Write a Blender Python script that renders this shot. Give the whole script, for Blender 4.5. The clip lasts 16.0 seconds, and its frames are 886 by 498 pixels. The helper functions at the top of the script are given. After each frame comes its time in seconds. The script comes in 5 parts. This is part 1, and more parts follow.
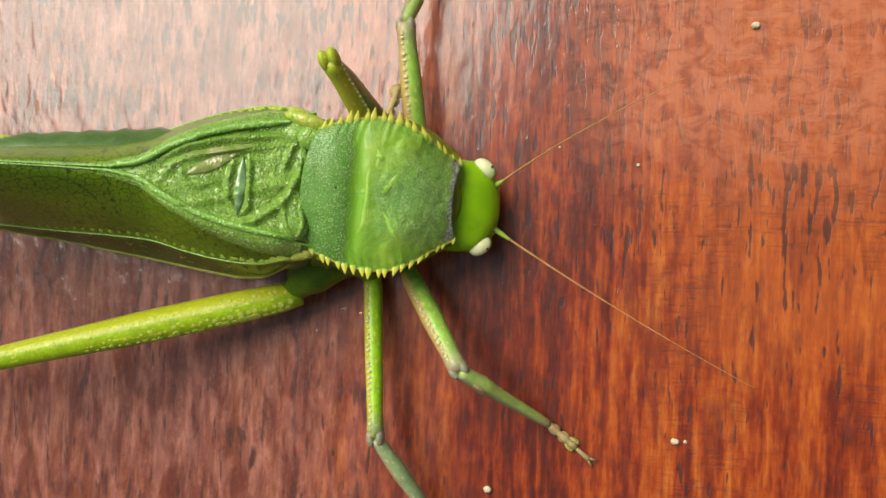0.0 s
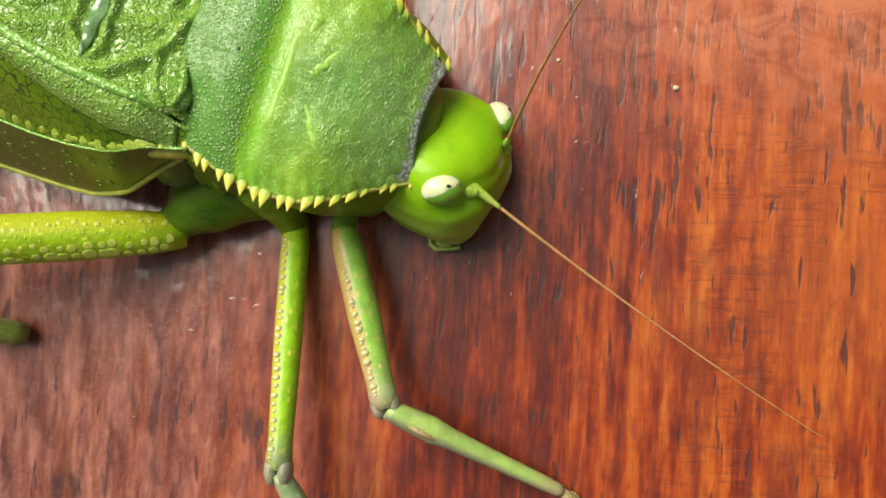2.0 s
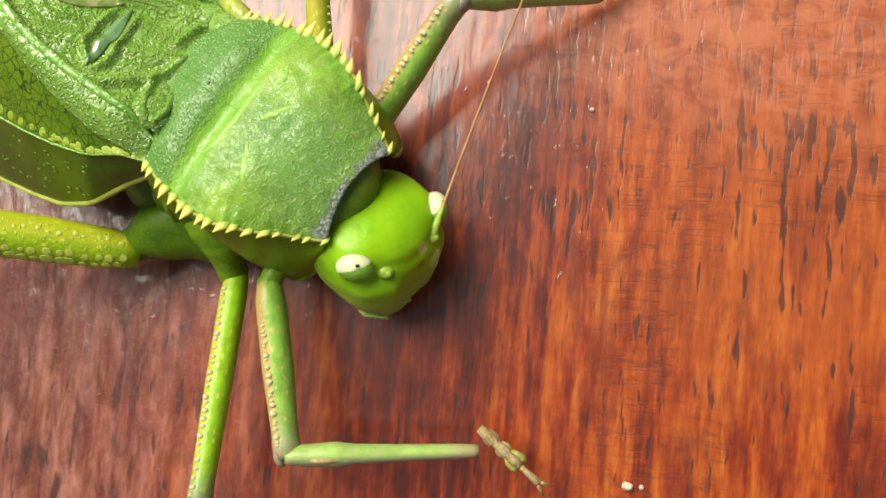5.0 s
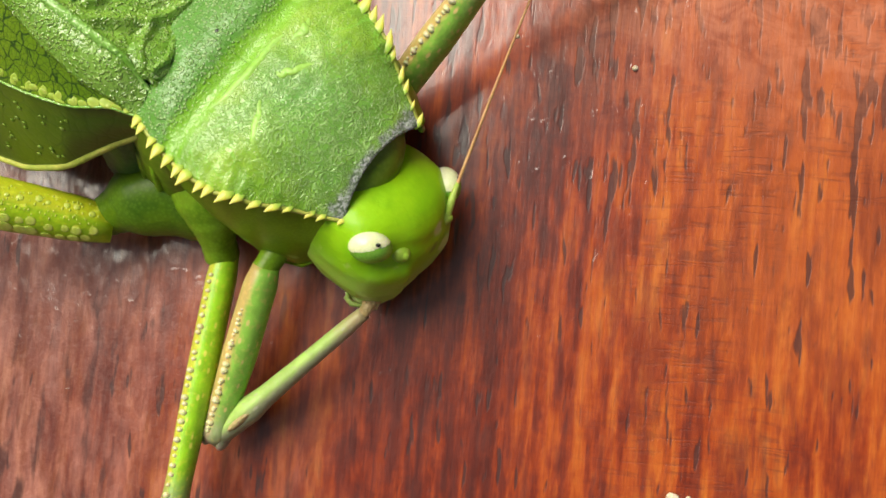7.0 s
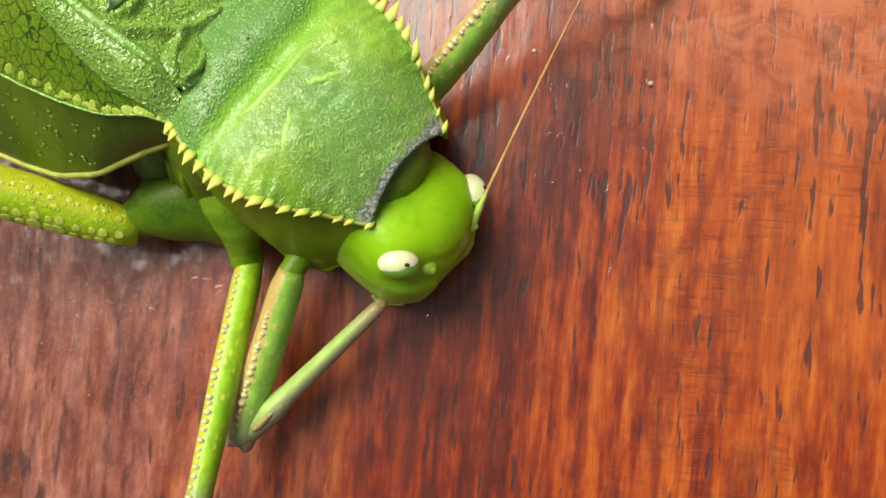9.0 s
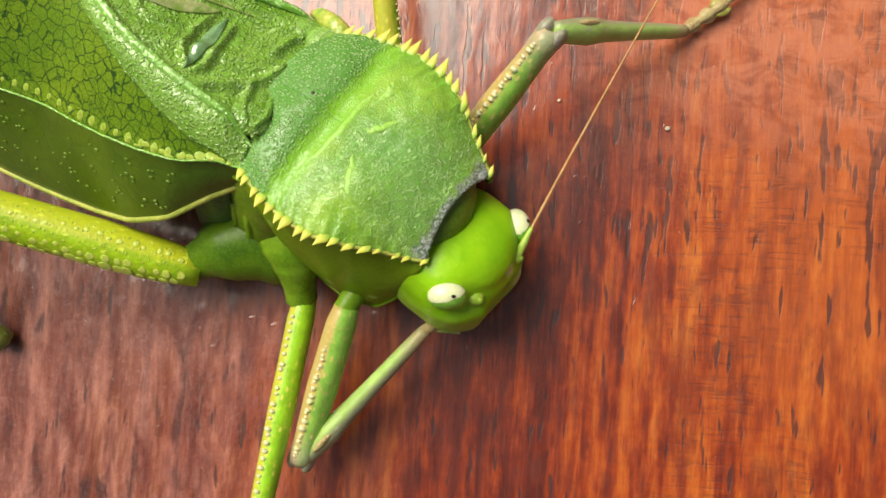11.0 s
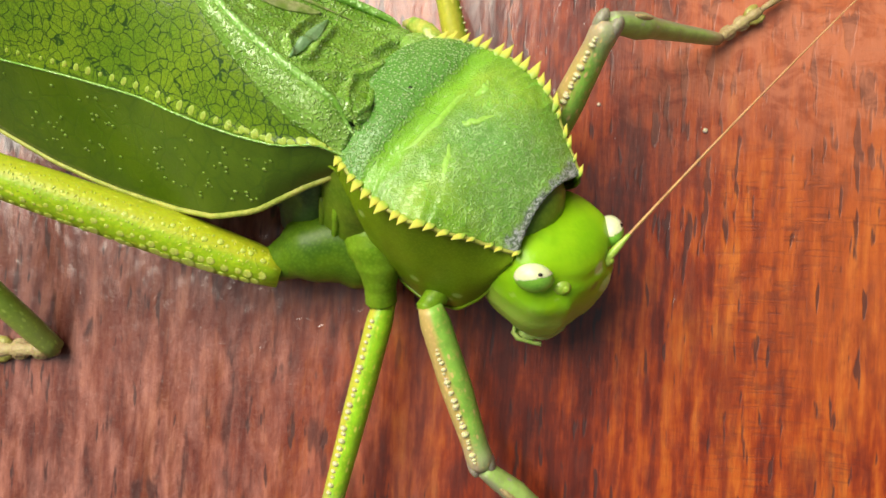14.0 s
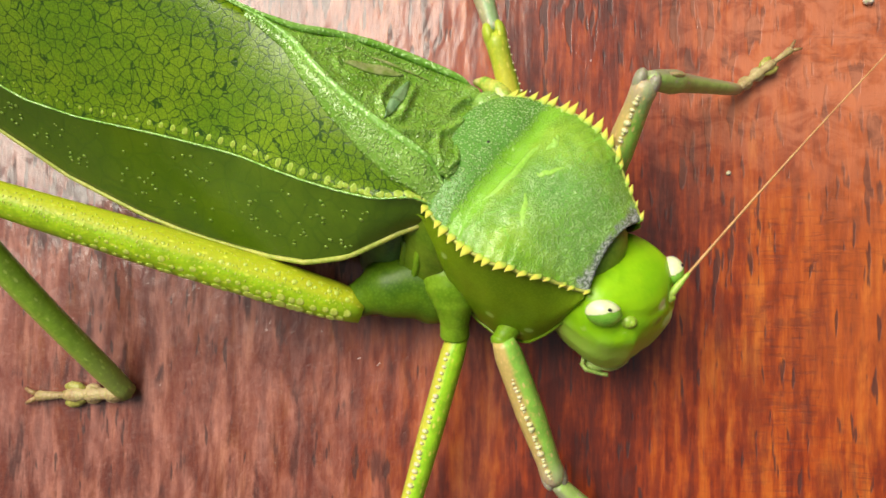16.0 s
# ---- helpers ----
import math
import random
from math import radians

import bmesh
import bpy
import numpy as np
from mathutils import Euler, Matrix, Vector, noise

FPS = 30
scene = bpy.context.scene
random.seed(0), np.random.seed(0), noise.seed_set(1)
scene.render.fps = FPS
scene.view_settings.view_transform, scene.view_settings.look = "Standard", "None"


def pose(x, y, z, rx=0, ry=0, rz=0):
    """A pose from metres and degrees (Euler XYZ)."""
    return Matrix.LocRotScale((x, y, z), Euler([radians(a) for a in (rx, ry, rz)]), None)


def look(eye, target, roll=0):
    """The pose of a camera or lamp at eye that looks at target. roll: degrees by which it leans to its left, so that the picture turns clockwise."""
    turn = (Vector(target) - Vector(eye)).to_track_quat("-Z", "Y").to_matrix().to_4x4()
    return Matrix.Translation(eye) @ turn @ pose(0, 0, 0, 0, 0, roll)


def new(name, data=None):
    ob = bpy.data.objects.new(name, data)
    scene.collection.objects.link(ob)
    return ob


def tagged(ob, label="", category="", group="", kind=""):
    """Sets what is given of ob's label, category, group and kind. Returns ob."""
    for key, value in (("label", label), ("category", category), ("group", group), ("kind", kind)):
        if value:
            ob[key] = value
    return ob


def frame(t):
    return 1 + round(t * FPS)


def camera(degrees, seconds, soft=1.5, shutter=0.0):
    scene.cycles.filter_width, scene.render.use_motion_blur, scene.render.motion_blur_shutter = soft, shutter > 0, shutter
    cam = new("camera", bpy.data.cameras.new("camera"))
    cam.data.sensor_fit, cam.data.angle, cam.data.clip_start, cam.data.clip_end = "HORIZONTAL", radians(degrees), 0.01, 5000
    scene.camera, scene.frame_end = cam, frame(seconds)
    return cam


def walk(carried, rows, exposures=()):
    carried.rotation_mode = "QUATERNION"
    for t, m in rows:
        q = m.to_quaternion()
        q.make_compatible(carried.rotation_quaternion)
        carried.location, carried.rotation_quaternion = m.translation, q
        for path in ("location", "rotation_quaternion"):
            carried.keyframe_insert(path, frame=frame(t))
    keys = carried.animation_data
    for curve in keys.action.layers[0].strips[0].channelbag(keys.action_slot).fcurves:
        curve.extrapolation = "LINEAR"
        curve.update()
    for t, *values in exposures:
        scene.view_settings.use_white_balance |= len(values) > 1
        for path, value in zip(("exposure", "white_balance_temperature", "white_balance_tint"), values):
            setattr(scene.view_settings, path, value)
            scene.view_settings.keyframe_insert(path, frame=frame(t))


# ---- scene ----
MM = 0.001

# ---- camera and its path (millimetres, degrees) ----
FOV = 55.79
CAMERA_ROWS = (
    (0, -0.00, 0.00, 100.00, 0.13, 9.01, 1.69),
    (0.5, -7.25, -0.73, 87.08, 0.49, 7.54, 1.89),
    (1, -7.47, -0.66, 78.14, 0.49, 6.57, 2.13),
    (1.5, -8.34, -1.55, 71.39, 0.89, 6.50, 2.42),
    (2, -2.83, -3.94, 66.46, 1.05, 6.69, 2.72),
    (2.5, -0.59, -2.59, 65.89, 1.60, 6.44, 3.16),
    (3, 1.98, -1.39, 66.78, 2.08, 6.58, 3.47),
    (3.2, 3.05, -1.34, 66.55, 1.92, 6.35, 3.45),
    (5.3, 3.50, -5.96, 73.98, 2.84, 6.62, 4.38),
    (5.5, 3.34, -5.96, 74.50, 2.41, 6.63, 4.41),
    (6, 1.06, -5.94, 76.91, 2.50, 6.70, 4.65),
    (6.5, 0.18, -6.32, 68.74, 2.51, 5.78, 4.74),
    (7, 0.09, -7.00, 64.27, 2.56, 5.76, 4.76),
    (7.5, -0.13, -6.98, 64.55, 2.61, 5.78, 4.87),
    (8, -0.84, -6.97, 64.75, 2.56, 5.78, 5.01),
    (8.5, 0.21, -7.56, 65.03, 2.28, 5.70, 5.09),
    (9, -1.53, -5.59, 65.56, 1.97, 5.50, 5.04),
    (9.2, -2.34, -2.77, 66.93, 2.00, 5.42, 5.03),
    (11.3, -3.12, -2.56, 71.84, 1.61, 6.88, 3.49),
    (11.5, -3.97, -2.17, 72.23, 1.27, 6.96, 3.47),
    (12, -6.02, -0.87, 73.71, 1.18, 6.81, 3.39),
    (12.5, -3.61, -2.22, 73.75, 1.62, 6.50, 3.46),
    (13, -3.29, -3.53, 73.07, 1.44, 6.31, 3.38),
    (13.5, -4.80, -5.54, 72.68, 1.53, 6.06, 3.21),
    (14, -7.45, -2.54, 73.75, 1.47, 5.96, 2.85),
    (14.5, -10.47, -0.26, 75.43, 1.34, 5.74, 2.47),
    (15, -13.18, 1.99, 79.46, 1.40, 5.71, 2.07),
    (15.5, -11.89, -0.08, 80.86, 1.70, 5.34, 1.64),
    (16, -13.26, 0.64, 80.41, 1.58, 4.69, 0.76),
)
BODY_ROWS = (
    (0, -19.71, 5.13, 14.70, 4.9, 13.9, -3.6),
    (0.5, -19.78, 4.82, 14.50, 1.4, 11.2, -2.8),
    (1, -20.23, 4.59, 14.12, 0.0, 10.6, -3.7),
    (1.5, -19.52, 6.26, 13.59, -2.3, 6.0, -12.2),
    (2, -17.93, 7.17, 13.02, 0.6, 7.3, -15.1),
    (2.5, -17.76, 7.61, 12.69, -0.4, 7.9, -15.1),
    (3, -16.80, 7.89, 12.59, -1.3, 7.9, -16.5),
    (3.2, -17.08, 8.06, 12.65, -9.0, 8.6, -14.9),
    (5.3, -17.08, 4.15, 14.41, -11.5, -6.7, -28.8),
    (5.5, -16.91, 4.40, 14.42, -12.9, -5.8, -28.4),
    (6, -16.43, 4.47, 14.09, -12.8, -4.3, -29.5),
    (6.5, -16.38, 4.30, 13.48, -13.0, -3.0, -29.7),
    (7, -16.40, 4.10, 12.83, -13.3, -3.0, -30.1),
    (7.5, -16.29, 4.11, 12.84, -12.5, -0.6, -30.8),
    (8, -16.18, 4.23, 12.77, -11.4, -0.7, -30.9),
    (8.5, -16.24, 4.45, 12.66, -11.6, -0.7, -30.8),
    (9, -16.25, 4.83, 12.66, -14.1, -3.9, -29.7),
    (9.2, -16.23, 4.91, 12.69, -13.4, -3.8, -30.4),
    (11.3, -15.27, 5.86, 13.45, -21.2, -5.4, -29.5),
    (11.5, -15.14, 5.93, 13.50, -23.4, -5.8, -29.0),
    (12, -15.01, 6.05, 13.57, -23.6, -6.5, -28.9),
    (12.5, -14.40, 5.87, 13.47, -22.9, -6.4, -29.9),
    (13, -13.35, 6.33, 13.62, -23.3, -7.4, -30.2),
    (13.5, -12.77, 6.44, 13.69, -23.3, -8.6, -30.7),
    (14, -12.67, 6.68, 13.68, -23.8, -10.1, -30.7),
    (14.5, -12.55, 6.93, 13.69, -23.8, -11.1, -31.2),
    (15, -12.31, 7.14, 13.59, -25.8, -12.9, -31.1),
    (15.5, -12.02, 7.13, 13.49, -25.8, -12.5, -31.1),
    (16, -11.30, 7.33, 13.28, -24.8, -12.4, -32.3),
)
RIGHT_FORE_ROWS = (
    (0, (-11.9, -13.5, 10.7), (-2.8, -20.3, 0.8), (1.4, -23.7, 0.3)),
    (0.5, (-12.7, -13.2, 13.3), (-2.8, -20.3, 0.8), (1.4, -23.7, 0.3)),
    (1, (-12.8, -13.3, 13.4), (-2.8, -20.3, 0.8), (1.4, -23.7, 0.3)),
    (1.5, (-12.3, -14.2, 11.1), (-2.8, -20.3, 0.8), (1.4, -23.7, 0.3)),
    (2, (-13.4, -16.1, 5.4), (-2.8, -20.3, 0.8), (1.4, -23.7, 0.3)),
    (2.5, (-13.3, -16.0, 5.5), (-2.8, -20.3, 0.8), (1.4, -23.7, 0.3)),
    (3, (-12.8, -15.8, 5.7), (-2.8, -20.3, 0.8), (1.4, -23.7, 0.3)),
    (3.2, (-12.8, -15.8, 5.9), (-2.8, -20.3, 0.8), (1.4, -23.7, 0.3)),
    (4.2, (-12.8, -16.2, 8.0), (-2.8, -20.3, 0.8), (1.4, -23.7, 0.3)),
    (5.3, (-17.2, -19.5, 6.9), (-4.5, -14.5, 4.5), (0.4, -17.0, 4.2)),
    (5.5, (-20.2, -20.8, 5.5), (-8.1, -9.1, 3.0), (-3.1, -8.0, 2.6)),
    (6, (-21.8, -20.2, 5.2), (-11.5, -9.3, 8.2), (-10.7, -7.0, 7.2)),
    (7, (-22.2, -20.4, 3.3), (-11.3, -9.9, 5.8), (-10.2, -7.5, 4.8)),
    (9, (-21.8, -19.9, 3.7), (-11.7, -8.5, 5.4), (-10.6, -6.2, 4.4)),
    (11.5, (-21.4, -19.1, 5.1), (-11.7, -7.4, 7.2), (-9.1, -6.0, 6.1)),
    (12.5, (-22.9, -18.5, 6.1), (-12.9, -6.4, 4.1), (-9.8, -4.8, 1.8)),
    (13, (-21.4, -18.6, 7.8), (-9.5, -10.7, 13.2), (-4.1, -14.1, 8.3)),
    (13.5, (-14.4, -20.0, 8.3), (-1.6, -25.5, 0.8), (2.5, -28.9, 0.3)),
    (14, (-10.4, -18.8, 6.4), (-1.6, -25.5, 0.8), (2.5, -28.9, 0.3)),
    (14.5, (-9.9, -17.8, 4.8), (-1.6, -25.5, 0.8), (2.5, -28.9, 0.3)),
    (15, (-9.8, -17.8, 5.0), (-1.6, -25.5, 0.8), (2.5, -28.9, 0.3)),
    (15.5, (-9.6, -17.9, 5.3), (-1.6, -25.5, 0.8), (2.5, -28.9, 0.3)),
    (16, (-9.1, -18.0, 5.9), (-1.6, -25.5, 0.8), (2.5, -28.9, 0.3)),
)
RIGHT_MID_ROWS = (
    (0, (-22.0, -21.9, 6.6), (-14.0, -35.0, 0.8), (-11.0, -39.0, 0.4)),
    (0.5, (-22.6, -22.6, 8.3), (-14.0, -35.0, 0.8), (-11.0, -39.0, 0.4)),
    (1, (-21.9, -23.0, 8.6), (-14.0, -35.0, 0.8), (-11.0, -39.0, 0.4)),
    (1.5, (-21.7, -21.7, 7.4), (-14.0, -35.0, 0.8), (-11.0, -39.0, 0.4)),
    (2, (-21.4, -20.0, 6.2), (-14.0, -35.0, 0.8), (-11.0, -39.0, 0.4)),
    (2.5, (-21.0, -19.5, 6.8), (-14.0, -35.0, 0.8), (-11.0, -39.0, 0.4)),
    (3.2, (-20.7, -19.1, 7.5), (-14.0, -35.0, 0.8), (-11.0, -39.0, 0.4)),
    (5.5, (-22.0, -24.8, 10.3), (-14.0, -35.0, 0.8), (-11.0, -39.0, 0.4)),
    (6, (-22.2, -24.6, 9.6), (-14.0, -35.0, 0.8), (-11.0, -39.0, 0.4)),
    (7, (-24.1, -25.4, 5.2), (-14.0, -35.0, 0.8), (-11.0, -39.0, 0.4)),
    (9, (-22.9, -24.3, 8.5), (-14.0, -35.0, 0.8), (-11.0, -39.0, 0.4)),
    (11.5, (-24.7, -25.0, 6.0), (-14.0, -35.0, 0.8), (-11.0, -39.0, 0.4)),
    (12.5, (-24.3, -24.9, 5.2), (-14.0, -35.0, 0.8), (-11.0, -39.0, 0.4)),
    (13, (-23.6, -24.4, 4.8), (-14.0, -35.0, 0.8), (-11.0, -39.0, 0.4)),
    (13.5, (-22.8, -24.4, 5.2), (-14.0, -35.0, 0.8), (-11.0, -39.0, 0.4)),
    (14, (-23.2, -24.2, 5.3), (-14.0, -35.0, 0.8), (-11.0, -39.0, 0.4)),
    (14.5, (-23.3, -23.9, 5.4), (-14.0, -35.0, 0.8), (-11.0, -39.0, 0.4)),
    (16, (-22.9, -23.4, 5.7), (-14.0, -35.0, 0.8), (-11.0, -39.0, 0.4)),
)
LEFT_FORE_ROWS = (
    (0, (-19.6, 24.9, 8.0), (-16.5, 38.5, 0.8), (-13.5, 43.5, 0.4)),
    (0.5, (-20.5, 23.7, 8.0), (-16.5, 38.5, 0.8), (-13.5, 43.5, 0.4)),
    (1, (-20.5, 23.6, 8.0), (-16.5, 38.5, 0.8), (-13.5, 43.5, 0.4)),
    (3.2, (-14.9, 23.9, 8.0), (-16.5, 38.5, 0.8), (-13.5, 43.5, 0.4)),
    (4.2, (-10.0, 22.0, 11.0), (-2.0, 26.0, 6.0), (1.0, 31.0, 4.0)),
    (5.3, (-3.4, 14.0, 11.2), (7.6, 17.9, 0.9), (13.2, 22.1, 0.5)),
    (6, (-3.3, 14.1, 11.3), (7.6, 17.9, 0.9), (13.2, 22.1, 0.5)),
    (9.2, (-3.4, 14.2, 11.2), (7.6, 17.9, 0.9), (13.2, 22.1, 0.5)),
    (12.5, (-3.0, 14.9, 11.4), (7.6, 17.9, 0.9), (13.2, 22.1, 0.5)),
    (14.5, (-2.8, 15.4, 12.2), (7.6, 17.9, 0.9), (13.2, 22.1, 0.5)),
    (16, (-2.7, 15.8, 12.4), (7.6, 17.9, 0.9), (13.2, 22.1, 0.5)),
)
LEFT_MID_ROWS = (
    (0, (-23.9, 16.6, 18.4), (-22.0, 14.0, 1.0), (-21.0, 17.0, 0.6)),
    (0.8, (-23.7, 15.4, 18.2), (-22.0, 14.0, 1.0), (-21.0, 17.0, 0.6)),
    (1, (-30.8, 18.5, 13.0), (-36.0, 30.0, 3.0), (-36.0, 34.0, 2.0)),
    (1.2, (-34.1, 19.1, 12.0), (-42.0, 34.0, 3.0), (-42.0, 38.0, 2.0)),
    (1.5, (-26.5, 20.1, 10.0), (-26.0, 39.0, 0.8), (-25.0, 44.0, 0.4)),
    (3.2, (-14.7, 25.5, 9.0), (-21.0, 42.0, 0.8), (-20.0, 47.0, 0.4)),
    (5.3, (-16.7, 23.5, 9.0), (-21.0, 42.0, 0.8), (-20.0, 47.0, 0.4)),
    (9.2, (-17.4, 23.1, 9.0), (-21.0, 42.0, 0.8), (-20.0, 47.0, 0.4)),
    (12.5, (-16.9, 25.4, 9.0), (-21.0, 42.0, 0.8), (-20.0, 47.0, 0.4)),
    (16, (-16.7, 27.5, 9.0), (-21.0, 42.0, 0.8), (-20.0, 47.0, 0.4)),
)
RIGHT_HIND_ROWS = (
    (0, (-71.3, -15.8, 14.0), (-76.0, -17.0, 0.9), (-86.6, -17.6, 0.4)),
    (1, (-57.6, -12.0, 12.0), (-76.0, -17.0, 0.9), (-86.6, -17.6, 0.4)),
    (1.2, (-61.0, -7.9, 12.0), (-47.9, -11.2, 0.9), (-58.5, -11.8, 0.4)),
    (1.5, (-57.3, -5.8, 13.0), (-47.9, -11.2, 0.9), (-58.5, -11.8, 0.4)),
    (3.2, (-46.0, -3.9, 13.0), (-47.9, -11.2, 0.9), (-58.5, -11.8, 0.4)),
    (5.3, (-48.2, -3.9, 13.4), (-50.6, -11.7, 0.9), (-61.2, -12.3, 0.4)),
    (6, (-53.6, -3.0, 13.2), (-50.6, -11.7, 0.9), (-61.2, -12.3, 0.4)),
    (7, (-47.6, -3.0, 12.1), (-50.6, -11.7, 0.9), (-61.2, -12.3, 0.4)),
    (9.2, (-50.0, -0.4, 11.5), (-50.6, -11.7, 0.9), (-61.2, -12.3, 0.4)),
    (11.3, (-56.3, 2.2, 13.0), (-50.6, -11.7, 0.9), (-61.2, -12.3, 0.4)),
    (12.5, (-57.9, 4.1, 13.0), (-50.6, -11.7, 0.9), (-61.2, -12.3, 0.4)),
    (14.5, (-60.7, 6.7, 14.8), (-50.6, -11.7, 0.9), (-61.2, -12.3, 0.4)),
    (16, (-63.1, 8.4, 16.0), (-50.6, -11.7, 0.9), (-61.2, -12.3, 0.4)),
)
HEAD_ROWS = (
    (0, -1.4, 5.2, 2.1, 0.1, -0.6, 0.0),
    (0.5, -14.4, 6.2, -2.6, -0.2, -0.3, -0.1),
    (1, -12.8, 5.5, -7.7, -0.2, -0.2, -0.1),
    (1.1, -14.3, -5.2, -13.2, -0.8, -0.5, -0.1),
    (1.2, -29.5, -20.8, -15.6, -0.2, -1.3, 0.1),
    (1.5, -30.0, -19.0, -15.6, 0.6, -1.5, 0.2),
    (2, -37.7, -16.0, -7.7, 0.5, -1.0, 0.3),
    (2.5, -39.2, -16.2, -10.2, 0.5, -1.0, 0.3),
    (3, -39.9, -15.3, -8.8, 0.4, -1.0, 0.3),
    (3.2, -33.1, -13.8, -12.6, 0.4, -0.6, 0.2),
    (5.5, -24.6, -7.8, -4.5, 0.5, -0.8, -0.2),
    (6, -29.2, -1.7, -4.0, -0.1, -0.9, 0.1),
    (7, -29.4, -2.6, -2.7, -0.4, -1.0, 0.3),
    (9, -22.4, 2.4, -3.5, -0.1, -1.1, 0.1),
    (11.5, -15.4, -5.2, -4.4, -0.2, -0.7, -0.0),
    (12.5, -16.4, -10.9, -7.6, -0.0, -0.6, -0.1),
    (13, -18.1, -9.6, -12.3, -0.1, -0.6, -0.0),
    (13.5, -18.3, -7.9, -10.4, 0.0, -0.4, 0.0),
    (14, -18.6, -8.7, -10.8, -0.1, -0.3, 0.1),
    (14.5, -19.1, -10.4, -12.2, 0.1, -0.4, 0.0),
    (16, -17.4, -10.7, -12.3, 0.1, -0.1, 0.1),
)
LEFT_ANTENNA_ROWS = (
    (0, (6.9, 9.0, 27.8)),
    (0.3, (14.4, 9.9, 24.4)),
    (0.5, (26.8, 13.3, 1.2)),
    (0.8, (27.0, 12.9, 1.6)),
    (1, (28.6, 9.0, 1.9)),
    (1.2, (2.0, 3.4, 29.7)),
    (1.5, (-3.5, 1.8, 29.7)),
    (2, (0.4, 5.0, 29.6)),
    (2.1, (3.3, 6.5, 29.1)),
    (2.3, (4.0, 7.4, 28.8)),
    (2.4, (5.9, 3.6, 29.2)),
    (2.5, (27.6, 11.8, -0.2)),
    (2.6, (29.5, 5.5, 0.1)),
    (2.7, (30.0, 1.3, 0.5)),
    (2.8, (30.0, -0.8, 0.9)),
    (2.9, (29.9, 1.9, 1.1)),
    (3, (29.9, -1.3, 1.2)),
    (3.1, (12.6, -2.9, 27.1)),
    (3.2, (13.2, -1.2, 26.9)),
    (4.2, (5.0, 19.0, 19.0)),
    (5.3, (-5.2, 27.4, 11.0)),
    (5.5, (-5.0, 27.4, 11.0)),
    (6, (1.2, 28.7, 8.7)),
    (7, (-6.7, 27.3, 10.4)),
    (8, (-4.8, 28.0, 9.6)),
    (9, (-4.4, 27.4, 11.3)),
    (11.5, (-2.0, 26.3, 14.3)),
    (12, (-1.1, 26.3, 14.3)),
    (12.5, (1.6, 25.6, 15.6)),
    (13, (0.3, 25.8, 15.3)),
    (13.5, (3.5, 26.0, 14.5)),
    (14, (4.8, 26.6, 13.0)),
    (14.5, (4.4, 26.7, 12.9)),
    (15, (3.1, 26.3, 14.0)),
    (15.5, (3.9, 26.4, 13.7)),
    (16, (3.8, 26.6, 13.4)),
)
RIGHT_ANTENNA_ROWS = (
    (0, (30.3, -16.9, 4.4)),
    (0.5, (28.5, -20.1, 3.2)),
    (0.8, (3.5, -5.0, 34.5)),
    (1, (0.5, -5.8, 34.5)),
    (1.2, (-0.1, -8.1, 34.0)),
    (1.5, (-2.8, -6.5, 34.3)),
    (1.8, (5.4, -5.5, 34.1)),
    (2, (32.5, -12.2, -4.4)),
    (2.1, (7.4, -4.9, 33.9)),
    (2.2, (32.5, -12.4, -3.8)),
    (2.3, (9.8, -4.0, 33.3)),
    (2.4, (6.5, -3.0, 33.9)),
    (2.5, (0.4, 0.0, 34.0)),
    (2.6, (-0.7, 1.8, 33.9)),
    (2.7, (-1.1, 1.8, 33.9)),
    (2.8, (-0.7, 0.9, 34.0)),
    (3.2, (0.3, 0.5, 34.0)),
    (4.2, (-27.0, 4.0, 20.0)),
    (5.5, (-33.9, 5.6, -6.7)),
    (9, (-34.2, 5.6, -5.0)),
    (11.5, (-34.1, 5.3, -5.7)),
    (13, (-34.1, 5.6, -5.6)),
    (14.5, (-34.4, 4.8, -4.6)),
    (16, (-34.5, 4.3, -3.8)),
)

cam = camera(FOV, 16.0, soft=1.7, shutter=0.0)
walk(cam, [(t, pose(x * MM, y * MM, z * MM, rx, ry, rz)) for t, x, y, z, rx, ry, rz in CAMERA_ROWS],
     [(0, 0.12), (0.8, 0.18), (2.0, 0.34), (16, 0.34)])

# ---- light: bright overcast sky, brightest towards the upper side of the board ----
SUN_FROM = Vector((-0.40, 0.43, 0.81)).normalized()
world = bpy.data.worlds.new("sky")
scene.world = world
world.use_nodes = True
wn = world.node_tree.nodes
sky = wn.new("ShaderNodeTexSky")
sky.sky_type, sky.sun_disc = "NISHITA", False
sky.sun_elevation = math.asin(SUN_FROM.z)
sky.sun_rotation = math.atan2(SUN_FROM.x, SUN_FROM.y)
sky.air_density, sky.dust_density, sky.ozone_density = 1.0, 4.0, 1.0
soft_sky = wn.new("ShaderNodeHueSaturation")
soft_sky.inputs["Saturation"].default_value = 0.12
world.node_tree.links.new(sky.outputs[0], soft_sky.inputs["Color"])
world.node_tree.links.new(soft_sky.outputs[0], wn["Background"].inputs[0])
wn["Background"].inputs[1].default_value = 0.045

sun = new("sun", bpy.data.lights.new("sun", "SUN"))
sun.data.energy, sun.data.angle, sun.data.color = 4.15, radians(45), (1.0, 0.93, 0.78)
sun.matrix_world = look(SUN_FROM, (0, 0, 0))


# ---- materials ----
def nodes_of(name):
    m = bpy.data.materials.new(name)
    m.use_nodes = True
    return m, m.node_tree.nodes, m.node_tree.links, m.node_tree.nodes["Principled BSDF"]


